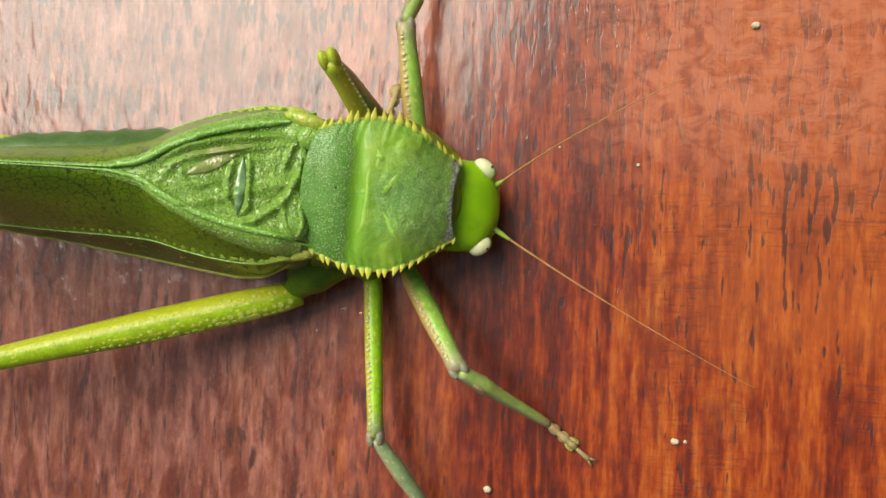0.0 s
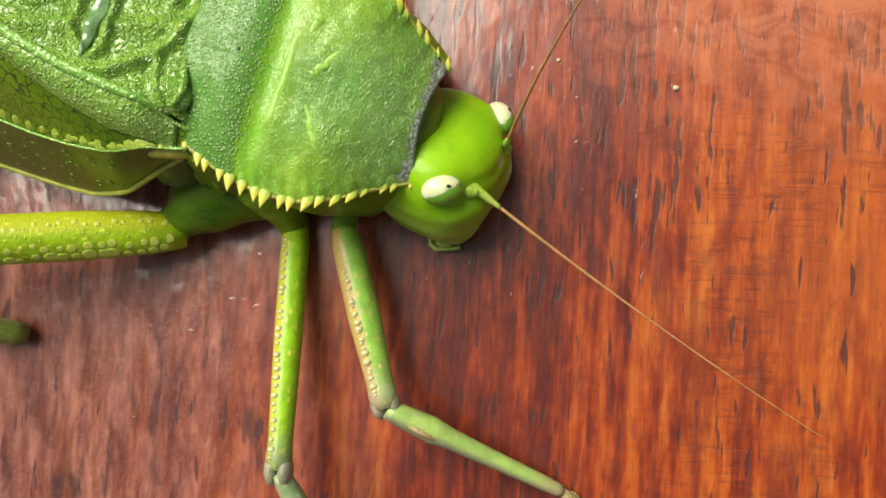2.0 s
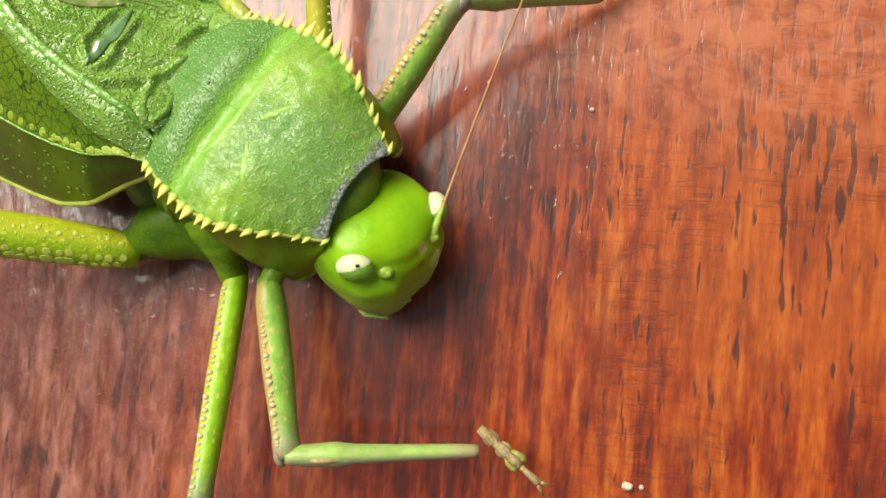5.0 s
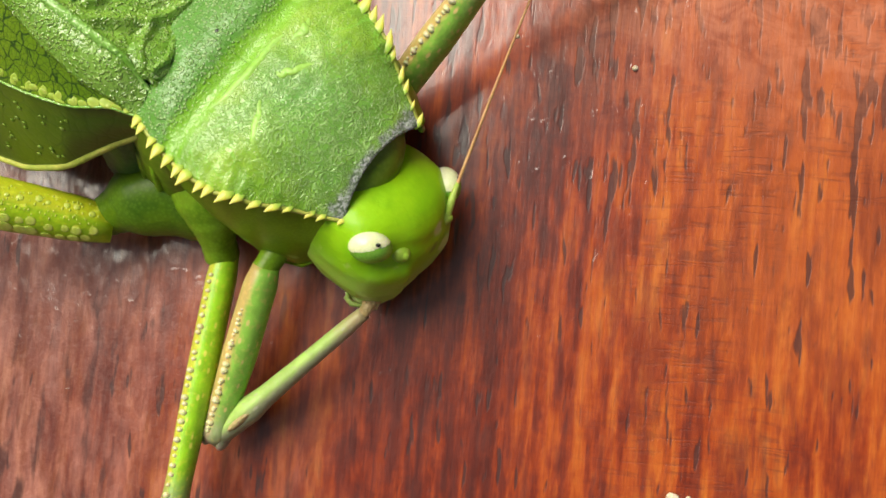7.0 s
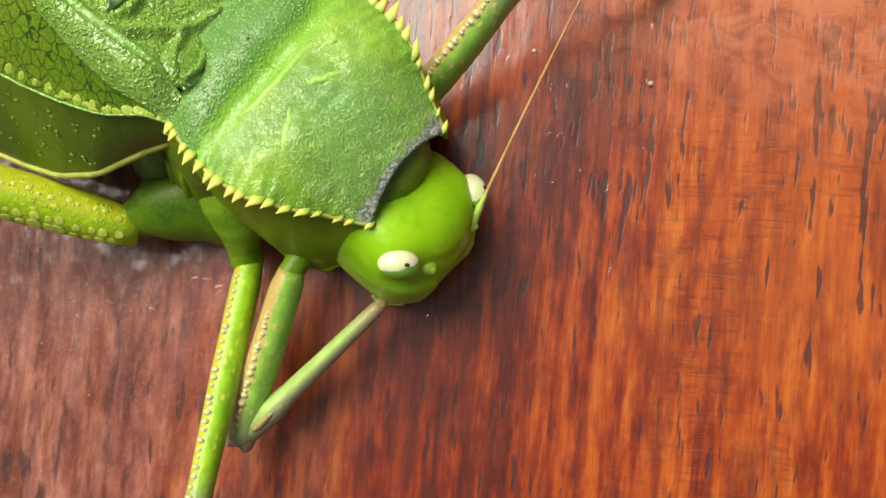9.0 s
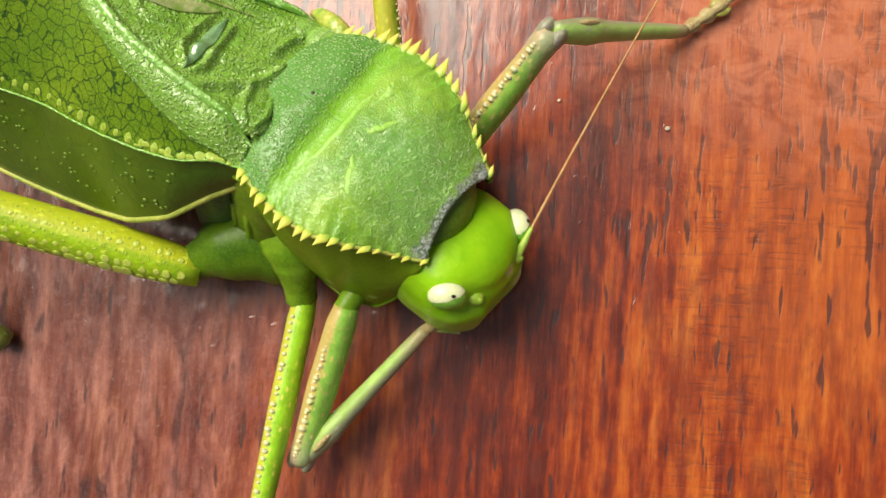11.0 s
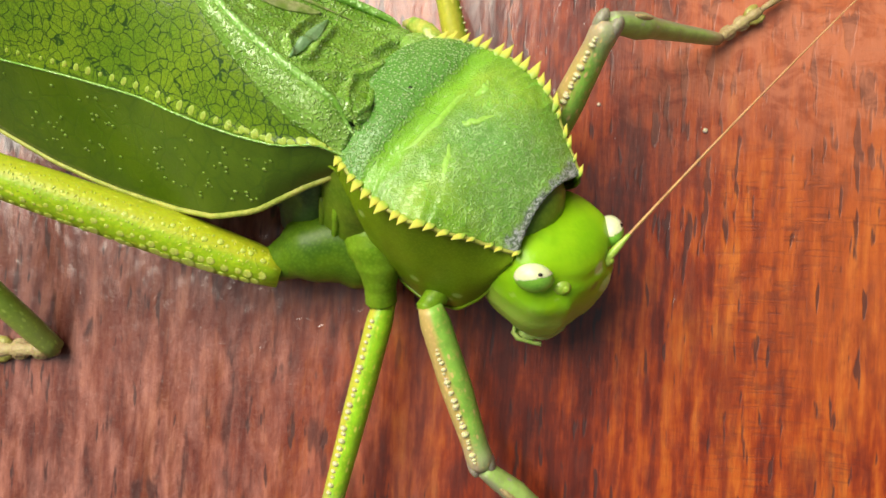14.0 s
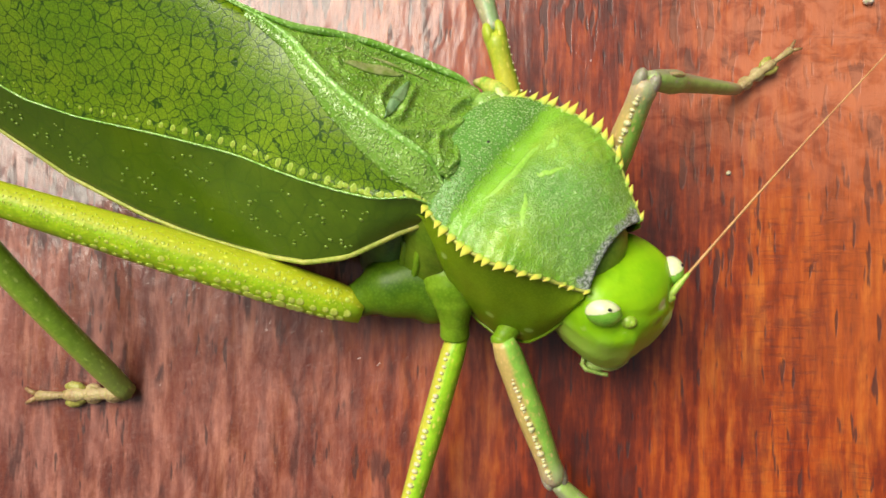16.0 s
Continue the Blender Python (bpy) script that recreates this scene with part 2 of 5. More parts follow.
def mix(n, l, fac, a, b, mode="MIX"):
    k = n.new("ShaderNodeMix")
    k.data_type, k.blend_type = "RGBA", mode
    for sock, v in ((k.inputs[0], fac), (k.inputs[6], a), (k.inputs[7], b)):
        if hasattr(v, "is_output"):
            l.new(v, sock)
        else:
            sock.default_value = v if isinstance(v, float) else (*v, 1)
    return k.outputs[2]


def ramp(n, l, src, lo, hi, a=0.0, b=1.0):
    k = n.new("ShaderNodeMapRange")
    k.interpolation_type = "SMOOTHSTEP"
    l.new(src, k.inputs[0])
    k.inputs[1].default_value, k.inputs[2].default_value, k.inputs[3].default_value, k.inputs[4].default_value = lo, hi, a, b
    return k.outputs[0]


def math_node(n, l, op, a, b):
    k = n.new("ShaderNodeMath")
    k.operation = op
    for sock, v in ((k.inputs[0], a), (k.inputs[1], b)):
        if hasattr(v, "is_output"):
            l.new(v, sock)
        else:
            sock.default_value = v
    return k.outputs[0]


def coords(n, l, scale=(1, 1, 1), turn=0.0, shift=(0, 0, 0)):
    """Object coordinates in millimetres, scaled."""
    c = n.new("ShaderNodeTexCoord")
    k = n.new("ShaderNodeMapping")
    k.inputs["Scale"].default_value = [1000 * s for s in scale]
    k.inputs["Rotation"].default_value = (0, 0, radians(turn))
    k.inputs["Location"].default_value = shift
    l.new(c.outputs["Object"], k.inputs[0])
    return k.outputs[0]


def noise_tex(n, l, vec, scale=1.0, detail=3.0, rough=0.55, warp=0.0):
    k = n.new("ShaderNodeTexNoise")
    k.inputs["Scale"].default_value, k.inputs["Detail"].default_value = scale, detail
    k.inputs["Roughness"].default_value, k.inputs["Distortion"].default_value = rough, warp
    l.new(vec, k.inputs["Vector"])
    return k.outputs[0]


def cells(n, l, vec, scale, feature="F1", rand=1.0):
    k = n.new("ShaderNodeTexVoronoi")
    k.feature = feature
    k.inputs["Scale"].default_value, k.inputs["Randomness"].default_value = scale, rand
    l.new(vec, k.inputs["Vector"])
    return k.outputs["Distance"]


def bump(n, l, p, height, strength, dist, under=None):
    k = n.new("ShaderNodeBump")
    k.inputs["Strength"].default_value, k.inputs["Distance"].default_value = strength, dist * MM
    l.new(height, k.inputs["Height"])
    if under is not None:
        l.new(under, k.inputs["Normal"])
    l.new(k.outputs[0], p.inputs["Normal"])
    return k.outputs[0]


def shade(p, rough, spec=0.5, sub=0.0, radius=0.8, coat=0.0):
    p.inputs["Roughness"].default_value = rough
    p.inputs["Specular IOR Level"].default_value = spec
    p.inputs["Coat Weight"].default_value = coat
    p.inputs["Coat Roughness"].default_value = 0.12
    if sub:
        p.inputs["Subsurface Weight"].default_value = sub
        p.inputs["Subsurface Radius"].default_value = (0.5, 1.0, 0.2)
        p.inputs["Subsurface Scale"].default_value = radius * MM


def skin(name, dark, light, scale=0.5, grain=3.0, relief=0.25, rough=0.4, sub=0.15, spec=0.4, spots=None):
    """Insect cuticle: two tones in soft patches, fine pebbled relief."""
    m, n, l, p = nodes_of(name)
    v = coords(n, l)
    big = ramp(n, l, noise_tex(n, l, v, scale, 4), 0.35, 0.65)
    col = mix(n, l, big, dark, light)
    fine = cells(n, l, v, grain)
    col = mix(n, l, ramp(n, l, fine, 0.0, 0.7, 0.25, 0.0), col, [min(1, c * 1.7 + 0.02) for c in light])
    if spots:
        s = ramp(n, l, cells(n, l, v, spots[0]), spots[1], spots[1] + 0.08, 1.0, 0.0)
        col = mix(n, l, s, col, spots[2])
    l.new(col, p.inputs["Base Color"])
    shade(p, rough, spec, sub)
    bump(n, l, p, fine, relief, 0.25)
    return m


def wood_material():
    """Varnished reddish hardwood, grain along y, with dark pores, saw marks across the grain and worn varnish."""
    m, n, l, p = nodes_of("varnished_hardwood")
    x_pos = n.new("ShaderNodeSeparateXYZ")
    l.new(coords(n, l), x_pos.inputs[0])
    x, y = x_pos.outputs[0], x_pos.outputs[1]
    broad = noise_tex(n, l, coords(n, l, (0.16, 0.025, 0.1)), 1.0, 3, 0.55, 0.5)
    streak = noise_tex(n, l, coords(n, l, (0.58, 0.040, 0.3), 1.5), 1.0, 4, 0.6, 0.3)
    fleck = noise_tex(n, l, coords(n, l, (1.15, 0.21, 0.3), 0, (3, 3, 0)), 1.0, 3, 0.6, 0.3)
    fibre = noise_tex(n, l, coords(n, l, (4.0, 0.25, 1)), 1.0, 3, 0.6, 0.3)
    blotch = noise_tex(n, l, coords(n, l, (0.10, 0.06, 0.1), 0, (3, 8, 0)), 1.0, 4, 0.6)
    across = noise_tex(n, l, coords(n, l, (0.35, 0.5, 0.3), 5, (7, 1, 0)), 1.0, 4, 0.65, 0.6)
    # darker wood band, the insect's shadow painted in, beside a paler orange one
    edge = math_node(n, l, "ADD", x, math_node(n, l, "MULTIPLY", blotch, 10.0))
    band = math_node(n, l, "MULTIPLY", ramp(n, l, edge, -14.0, -5.0), ramp(n, l, edge, 14.0, 3.0))
    tone = math_node(n, l, "MULTIPLY", ramp(n, l, streak, 0.32, 0.68), 0.42)
    tone = math_node(n, l, "ADD", tone, math_node(n, l, "MULTIPLY", ramp(n, l, fleck, 0.30, 0.70), 0.36))
    tone = math_node(n, l, "ADD", tone, math_node(n, l, "MULTIPLY", ramp(n, l, broad, 0.32, 0.68), 0.20))
    tone = math_node(n, l, "ADD", tone, math_node(n, l, "MULTIPLY", ramp(n, l, across, 0.3, 0.7), 0.15))
    tone = math_node(n, l, "SUBTRACT", tone, math_node(n, l, "MULTIPLY", band, 0.26))
    k = n.new("ShaderNodeValToRGB")
    stops = ((0.05, (0.075, 0.010, 0.005)), (0.28, (0.150, 0.018, 0.005)), (0.50, (0.270, 0.038, 0.006)), (0.72, (0.38, 0.072, 0.009)), (1.0, (0.50, 0.135, 0.018)))
    while len(k.color_ramp.elements) < len(stops):
        k.color_ramp.elements.new(0.5)
    for e, (at, c) in zip(k.color_ramp.elements, stops):
        e.position, e.color = at, (*c, 1)
    l.new(tone, k.inputs[0])
    col = mix(n, l, ramp(n, l, fibre, 0.42, 0.72, 0.0, 0.28), k.outputs[0], (0.13, 0.02, 0.008))
    # lighter, duller orange towards +x, away from the dark band
    side_orange = math_node(n, l, "MULTIPLY", ramp(n, l, x, 6.0, 20.0, 0.0, 0.42), ramp(n, l, y, -17.0, -5.0))
    col = mix(n, l, side_orange, col, (0.44, 0.112, 0.024))
    # worn and browner towards the weathered end, its grey-pink sheen painted into the colour
    weather = ramp(n, l, math_node(n, l, "ADD", x, math_node(n, l, "MULTIPLY", blotch, 30.0)), -22.0, 6.0, 0.72, 0.0)
    worn = mix(n, l, ramp(n, l, noise_tex(n, l, coords(n, l, (0.45, 0.10, 0.3), 0, (1, 6, 0)), 1.0, 4, 0.65, 0.4), 0.36, 0.64), (0.070, 0.024, 0.020), (0.37, 0.175, 0.140))
    worn = mix(n, l, ramp(n, l, fleck, 0.35, 0.7, 0.45, 0.0), worn, (0.12, 0.03, 0.02))
    col = mix(n, l, weather, col, worn)
    # dark red clouds
    cloud = noise_tex(n, l, coords(n, l, (0.36, 0.09, 0.3), 2, (12, 5, 0)), 1.0, 5, 0.62, 0.5)
    col = mix(n, l, ramp(n, l, cloud, 0.50, 0.66, 0.0, 0.5), col, (0.125, 0.018, 0.009))
    # pores: short dark dashes along the grain, in rows
    pore_field = noise_tex(n, l, coords(n, l, (1.3, 0.22, 1), 1, (5, 1, 0)), 1.0, 2.0, 0.5, 0.0)
    where = ramp(n, l, noise_tex(n, l, coords(n, l, (0.10, 0.045, 0.1), 0, (9, 4, 0)), 1.0, 3), 0.40, 0.58, 0.06, -0.03)
    upper = ramp(n, l, y, -9.0, 7.0, 0.035, -0.05)
    pores = ramp(n, l, math_node(n, l, "SUBTRACT", math_node(n, l, "SUBTRACT", pore_field, where), upper), 0.60, 0.67)
    fine_field = noise_tex(n, l, coords(n, l, (3.0, 0.36, 1), 0, (2, 7, 0)), 1.0, 2, 0.5, 0.1)
    fine_pores = ramp(n, l, fine_field, 0.62, 0.76, 0.0, 0.4)
    dark = math_node(n, l, "MAXIMUM", pores, fine_pores)
    col = mix(n, l, math_node(n, l, "MULTIPLY", dark, 0.78), col, (0.042, 0.020, 0.019))
    # broad soft dark dashes along the grain
    dash = noise_tex(n, l, coords(n, l, (0.75, 0.14, 1), 0, (8, 2, 0)), 1.0, 3, 0.55, 0.3)
    col = mix(n, l, math_node(n, l, "MULTIPLY", ramp(n, l, dash, 0.54, 0.70), math_node(n, l, "ADD", 0.38, math_node(n, l, "MULTIPLY", weather, 0.75))), col, (0.066, 0.021, 0.017))
    # thin bowed saw marks and scratches across the grain
    scr_where = ramp(n, l, noise_tex(n, l, coords(n, l, (0.06, 0.05, 0.05), 0, (4, 4, 0)), 1.0, 2), 0.38, 0.56)
    scr_where = math_node(n, l, "MULTIPLY", scr_where, math_node(n, l, "SUBTRACT", 1.0, math_node(n, l, "MULTIPLY", weather, 1.3)))
    scr_where = math_node(n, l, "MULTIPLY", scr_where, ramp(n, l, x, 0.0, 17.0, 0.12, 1.0))
    scratches = None
    for turn, wide, many, shift in ((4, 0.028, 0.42, 3), (-7, 0.034, 0.36, 11), (10, 0.05, 0.5, 19)):
        course = noise_tex(n, l, coords(n, l, (wide, many, 0.1), turn, (1, shift, 0)), 1.0, 2.5, 0.6, 0.0)
        line = ramp(n, l, math_node(n, l, "ABSOLUTE", math_node(n, l, "SUBTRACT", course, 0.5), 0.0), 0.003, 0.022, 1.0, 0.0)
        scratches = line if scratches is None else math_node(n, l, "MAXIMUM", scratches, line)
    broken = ramp(n, l, noise_tex(n, l, coords(n, l, (0.5, 0.9, 1), 0, (6, 2, 0)), 1.0, 3, 0.6), 0.40, 0.60)
    scratches = math_node(n, l, "MULTIPLY", math_node(n, l, "MULTIPLY", scratches, broken), scr_where)
    col = mix(n, l, math_node(n, l, "MULTIPLY", scratches, 0.50), col, (0.085, 0.022, 0.014))
    # finely scuffed varnish towards one corner, its pale pinkish sheen painted into the colour
    far = math_node(n, l, "ADD", y, math_node(n, l, "MULTIPLY", blotch, 12.0))
    scuff_sheen = math_node(n, l, "MULTIPLY", ramp(n, l, far, 8.0, 24.0), ramp(n, l, x, -6.0, 10.0, 0.0, 0.65))
    scuff_sheen = math_node(n, l, "MULTIPLY", scuff_sheen, ramp(n, l, across, 0.36, 0.6, 0.35, 1.0))
    col = mix(n, l, scuff_sheen, col, (0.52, 0.185, 0.098))
    # one old blackish stain
    spot = n.new("ShaderNodeVectorMath")
    spot.operation = "DISTANCE"
    l.new(coords(n, l, (1, 0.55, 1), 0, (-9.1, -8.9, -10.0)), spot.inputs[0])
    stain = math_node(n, l, "ADD", spot.outputs["Value"], math_node(n, l, "MULTIPLY", fibre, 2.2))
    col = mix(n, l, ramp(n, l, stain, 1.1, 3.2, 0.75, 0.0), col, (0.035, 0.022, 0.022))
    l.new(col, p.inputs["Base Color"])
    wear = noise_tex(n, l, coords(n, l, (0.9, 0.5, 1), 0, (6, 6, 0)), 1.0, 5, 0.7)
    l.new(ramp(n, l, wear, 0.3, 0.7, 0.28, 0.5), p.inputs["Roughness"])
    p.inputs["Specular IOR Level"].default_value = 0.22
    p.inputs["Coat Weight"].default_value = 1.0
    p.inputs["Coat IOR"].default_value = 1.53
    p.inputs["Coat Roughness"].default_value = 0.17
    h = math_node(n, l, "MULTIPLY", wear, math_node(n, l, "ADD", 0.5, math_node(n, l, "MULTIPLY", weather, 2.0)))
    h = math_node(n, l, "SUBTRACT", h, math_node(n, l, "MULTIPLY", dark, 0.2))
    h = math_node(n, l, "SUBTRACT", h, math_node(n, l, "MULTIPLY", scratches, 0.15))
    h = math_node(n, l, "ADD", h, math_node(n, l, "MULTIPLY", fibre, 0.25))
    bump(n, l, p, h, 0.6, 0.22)
    k = n.new("ShaderNodeBump")
    k.inputs["Strength"].default_value, k.inputs["Distance"].default_value = 0.42, 0.12 * MM
    pits = noise_tex(n, l, coords(n, l, (0.62, 0.24, 1), 0, (2, 5, 0)), 1.0, 2, 0.5, 0.15)
    beads = ramp(n, l, noise_tex(n, l, coords(n, l, (1.1, 0.8, 1), 0, (7, 5, 0)), 1.0, 2, 0.5, 0.3), 0.64, 0.78)
    hc = math_node(n, l, "MULTIPLY", pits, math_node(n, l, "ADD", 0.9, math_node(n, l, "MULTIPLY", weather, 3.6)))
    hc = math_node(n, l, "SUBTRACT", hc, math_node(n, l, "MULTIPLY", dark, 0.07))
    hc = math_node(n, l, "SUBTRACT", hc, math_node(n, l, "MULTIPLY", scratches, 0.13))
    hc = math_node(n, l, "ADD", hc, math_node(n, l, "MULTIPLY", beads, 0.35))
    l.new(hc, k.inputs["Height"])
    l.new(k.outputs[0], p.inputs["Coat Normal"])
    return m


def pronotum_material():
    """Matt blue-green shield: pebbled hind band, smooth bright cross furrow, dusky front rim."""
    m, n, l, p = nodes_of("shield_cuticle")
    v = coords(n, l)
    xyz = n.new("ShaderNodeSeparateXYZ")
    l.new(v, xyz.inputs[0])
    wob = math_node(n, l, "ADD", xyz.outputs[0], math_node(n, l, "MULTIPLY", noise_tex(n, l, v, 0.5, 2), 1.6))
    soft = ramp(n, l, noise_tex(n, l, v, 0.28, 4, 0.6), 0.35, 0.65)
    col = mix(n, l, soft, (0.150, 0.330, 0.018), (0.265, 0.455, 0.034))
    hind = ramp(n, l, wob, -2.4, -3.4)
    col = mix(n, l, hind, col, (0.095, 0.270, 0.030))
    furrow = math_node(n, l, "MULTIPLY", ramp(n, l, wob, -3.3, -2.7), ramp(n, l, wob, -1.1, -1.9))
    col = mix(n, l, math_node(n, l, "MULTIPLY", furrow, 0.75), col, (0.20, 0.47, 0.02))
    # winding raised lines on the fore part
    band = noise_tex(n, l, coords(n, l, (0.30, 0.20, 0.3), 0, (2, 5, 0)), 1.0, 2, 0.5, 1.2)
    line = ramp(n, l, math_node(n, l, "ABSOLUTE", math_node(n, l, "SUBTRACT", band, 0.52), 0.0), 0.0, 0.018, 1.0, 0.0)
    line = math_node(n, l, "MULTIPLY", line, math_node(n, l, "MULTIPLY", ramp(n, l, wob, -2.0, -0.8), ramp(n, l, wob, 6.4, 4.6)))
    col = mix(n, l, math_node(n, l, "MULTIPLY", line, 0.55), col, (0.21, 0.55, 0.05))
    # dull smudge in the middle
    mid = n.new("ShaderNodeVectorMath")
    mid.operation = "DISTANCE"
    l.new(coords(n, l, (1, 1, 0), 0, (-1.7, 0.1, 0)), mid.inputs[0])
    col = mix(n, l, ramp(n, l, mid.outputs["Value"], 0.3, 1.7, 0.5, 0.0), col, (0.10, 0.27, 0.11))
    # hairline along the middle
    keel = ramp(n, l, math_node(n, l, "ABSOLUTE", xyz.outputs[1], 0.0), 0.02, 0.08, 0.25, 0.0)
    col = mix(n, l, keel, col, (0.05, 0.15, 0.03))
    # dusky purple-grey front rim, fine glints painted on it in pale grey
    rim = math_node(n, l, "ADD", xyz.outputs[0], math_node(n, l, "MULTIPLY", noise_tex(n, l, v, 1.3, 3), 2.0))
    rim_glint = mix(n, l, ramp(n, l, noise_tex(n, l, v, 2.8, 3, 0.6, 1.5), 0.42, 0.6), (0.09, 0.10, 0.11), (0.42, 0.42, 0.48))
    col = mix(n, l, ramp(n, l, rim, 7.2, 8.2, 0.0, 0.85), col, rim_glint)
    fine = cells(n, l, v, 4.3)
    rough_zone = math_node(n, l, "ADD", math_node(n, l, "MULTIPLY", hind, 0.9), 0.10)
    # pebble tops pale by pigment, their sparkle also put into this colour
    pebble = ramp(n, l, fine, 0.50, 0.22)
    col = mix(n, l, math_node(n, l, "MULTIPLY", math_node(n, l, "MULTIPLY", pebble, rough_zone), 0.8), col, (0.42, 0.62, 0.26))
    l.new(col, p.inputs["Base Color"])
    shade(p, 0.24, 0.55, 0.12)
    # fore part, finely wrinkled, with bluish sky sheen painted into its colour
    dull = math_node(n, l, "ADD", mid.outputs["Value"], math_node(n, l, "MULTIPLY", noise_tex(n, l, v, 0.45, 3, 0.6), 5.0))
    fore_sheen = math_node(n, l, "MULTIPLY", ramp(n, l, math_node(n, l, "SUBTRACT", dull, ramp(n, l, wob, 2.0, 8.0, 0.0, 2.6)), 3.6, 8.6, 0.85, 0.0), math_node(n, l, "MULTIPLY", ramp(n, l, wob, -1.6, 0.6), ramp(n, l, rim, 8.0, 7.0)))
    col = mix(n, l, fore_sheen, col, (0.155, 0.365, 0.068))
    worm = noise_tex(n, l, coords(n, l, (1.0, 0.6, 1), 20), 1.7, 1, 0.5, 1.6)
    wrinkle = ramp(n, l, math_node(n, l, "ABSOLUTE", math_node(n, l, "SUBTRACT", worm, 0.5), 0.0), 0.005, 0.06, 1.0, 0.0)
    worm_b = noise_tex(n, l, coords(n, l, (0.7, 1.1, 1), -25, (4, 9, 0)), 2.0, 1, 0.5, 1.6)
    wrinkle = math_node(n, l, "MAXIMUM", wrinkle, ramp(n, l, math_node(n, l, "ABSOLUTE", math_node(n, l, "SUBTRACT", worm_b, 0.5), 0.0), 0.005, 0.05, 1.0, 0.0))
    # wrinkle crests lightened to stand for their glints
    col = mix(n, l, math_node(n, l, "MULTIPLY", wrinkle, math_node(n, l, "ADD", 0.06, math_node(n, l, "MULTIPLY", fore_sheen, 0.7))), col, (0.42, 0.65, 0.24))
    l.new(col, p.inputs["Base Color"])
    h = math_node(n, l, "MULTIPLY", math_node(n, l, "MULTIPLY", pebble, 0.9), rough_zone)
    front = math_node(n, l, "ADD", ramp(n, l, wob, 0.5, 6.5, 0.18, 0.5), math_node(n, l, "MULTIPLY", fore_sheen, 0.8))
    h = math_node(n, l, "ADD", h, math_node(n, l, "MULTIPLY", wrinkle, math_node(n, l, "MULTIPLY", front, 0.55)))
    h = math_node(n, l, "ADD", h, math_node(n, l, "MULTIPLY", keel, -0.6))
    bump(n, l, p, h, 0.8, 0.2)
    return m


def wing_material(name, base, light, vein, cell=0.55, fine=1.7, gloss=0.3, relief=0.3, strength=0.8):
    """Leaf-like fore wing: coarse and fine net of veins over soft green."""
    m, n, l, p = nodes_of(name)
    v = coords(n, l)
    warp = n.new("ShaderNodeVectorMath")
    warp.operation = "ADD"
    jig = n.new("ShaderNodeTexNoise")
    jig.inputs["Scale"].default_value = 1.0
    l.new(v, jig.inputs["Vector"])
    l.new(v, warp.inputs[0])
    half = n.new("ShaderNodeVectorMath")
    half.operation = "SCALE"
    half.inputs["Scale"].default_value = 0.55
    l.new(jig.outputs["Color"], half.inputs[0])
    l.new(half.outputs[0], warp.inputs[1])
    net = cells(n, l, warp.outputs[0], cell, "DISTANCE_TO_EDGE")
    sub = cells(n, l, warp.outputs[0], fine, "DISTANCE_TO_EDGE")
    patch = ramp(n, l, noise_tex(n, l, v, 0.16, 4), 0.35, 0.65)
    col = mix(n, l, patch, base, light)
    speck = ramp(n, l, cells(n, l, v, 5.0), 0.3, 0.05, 0.0, 0.3)
    col = mix(n, l, speck, col, [min(1.0, c * 1.5) for c in light])
    some = ramp(n, l, noise_tex(n, l, v, 0.5, 3), 0.35, 0.6, 0.65, 1.0)
    fine_lines = math_node(n, l, "MULTIPLY", ramp(n, l, sub, 0.02, 0.10, 0.6 * strength, 0.0), some)
    col = mix(n, l, fine_lines, col, vein)
    col = mix(n, l, ramp(n, l, net, 0.018, 0.055, strength, 0.0), col, vein)
    l.new(col, p.inputs["Base Color"])
    shade(p, gloss, 0.45, 0.12)
    h = math_node(n, l, "ADD", ramp(n, l, net, 0.0, 0.05), math_node(n, l, "MULTIPLY", ramp(n, l, sub, 0.0, 0.15), 0.6))
    h = math_node(n, l, "ADD", h, math_node(n, l, "MULTIPLY", speck, 0.5))
    bump(n, l, p, h, relief, 0.18)
    return m


def pebbled(name, dark, light, grain, relief, rough):
    """Glossy cuticle with fine raised pebbles; glints painted as pale tops, gaps as dark hollows."""
    m, n, l, p = nodes_of(name)
    v = coords(n, l)
    warp = n.new("ShaderNodeVectorMath")
    warp.operation = "ADD"
    jig = n.new("ShaderNodeTexNoise")
    jig.inputs["Scale"].default_value = 1.5
    l.new(v, jig.inputs["Vector"])
    l.new(v, warp.inputs[0])
    l.new(jig.outputs["Color"], warp.inputs[1])
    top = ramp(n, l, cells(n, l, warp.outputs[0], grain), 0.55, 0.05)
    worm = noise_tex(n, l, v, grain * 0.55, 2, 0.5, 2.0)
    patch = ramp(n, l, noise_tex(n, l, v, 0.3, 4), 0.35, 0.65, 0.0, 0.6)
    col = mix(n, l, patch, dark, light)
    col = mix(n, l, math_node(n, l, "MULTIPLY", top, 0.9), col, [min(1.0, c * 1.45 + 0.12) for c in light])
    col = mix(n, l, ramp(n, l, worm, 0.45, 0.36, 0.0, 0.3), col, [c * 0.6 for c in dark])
    l.new(col, p.inputs["Base Color"])
    shade(p, rough, 0.9, 0.12)
    h = math_node(n, l, "ADD", math_node(n, l, "MULTIPLY", top, 1.0), math_node(n, l, "MULTIPLY", worm, 0.45))
    bump(n, l, p, h, relief, 0.26)
    return m


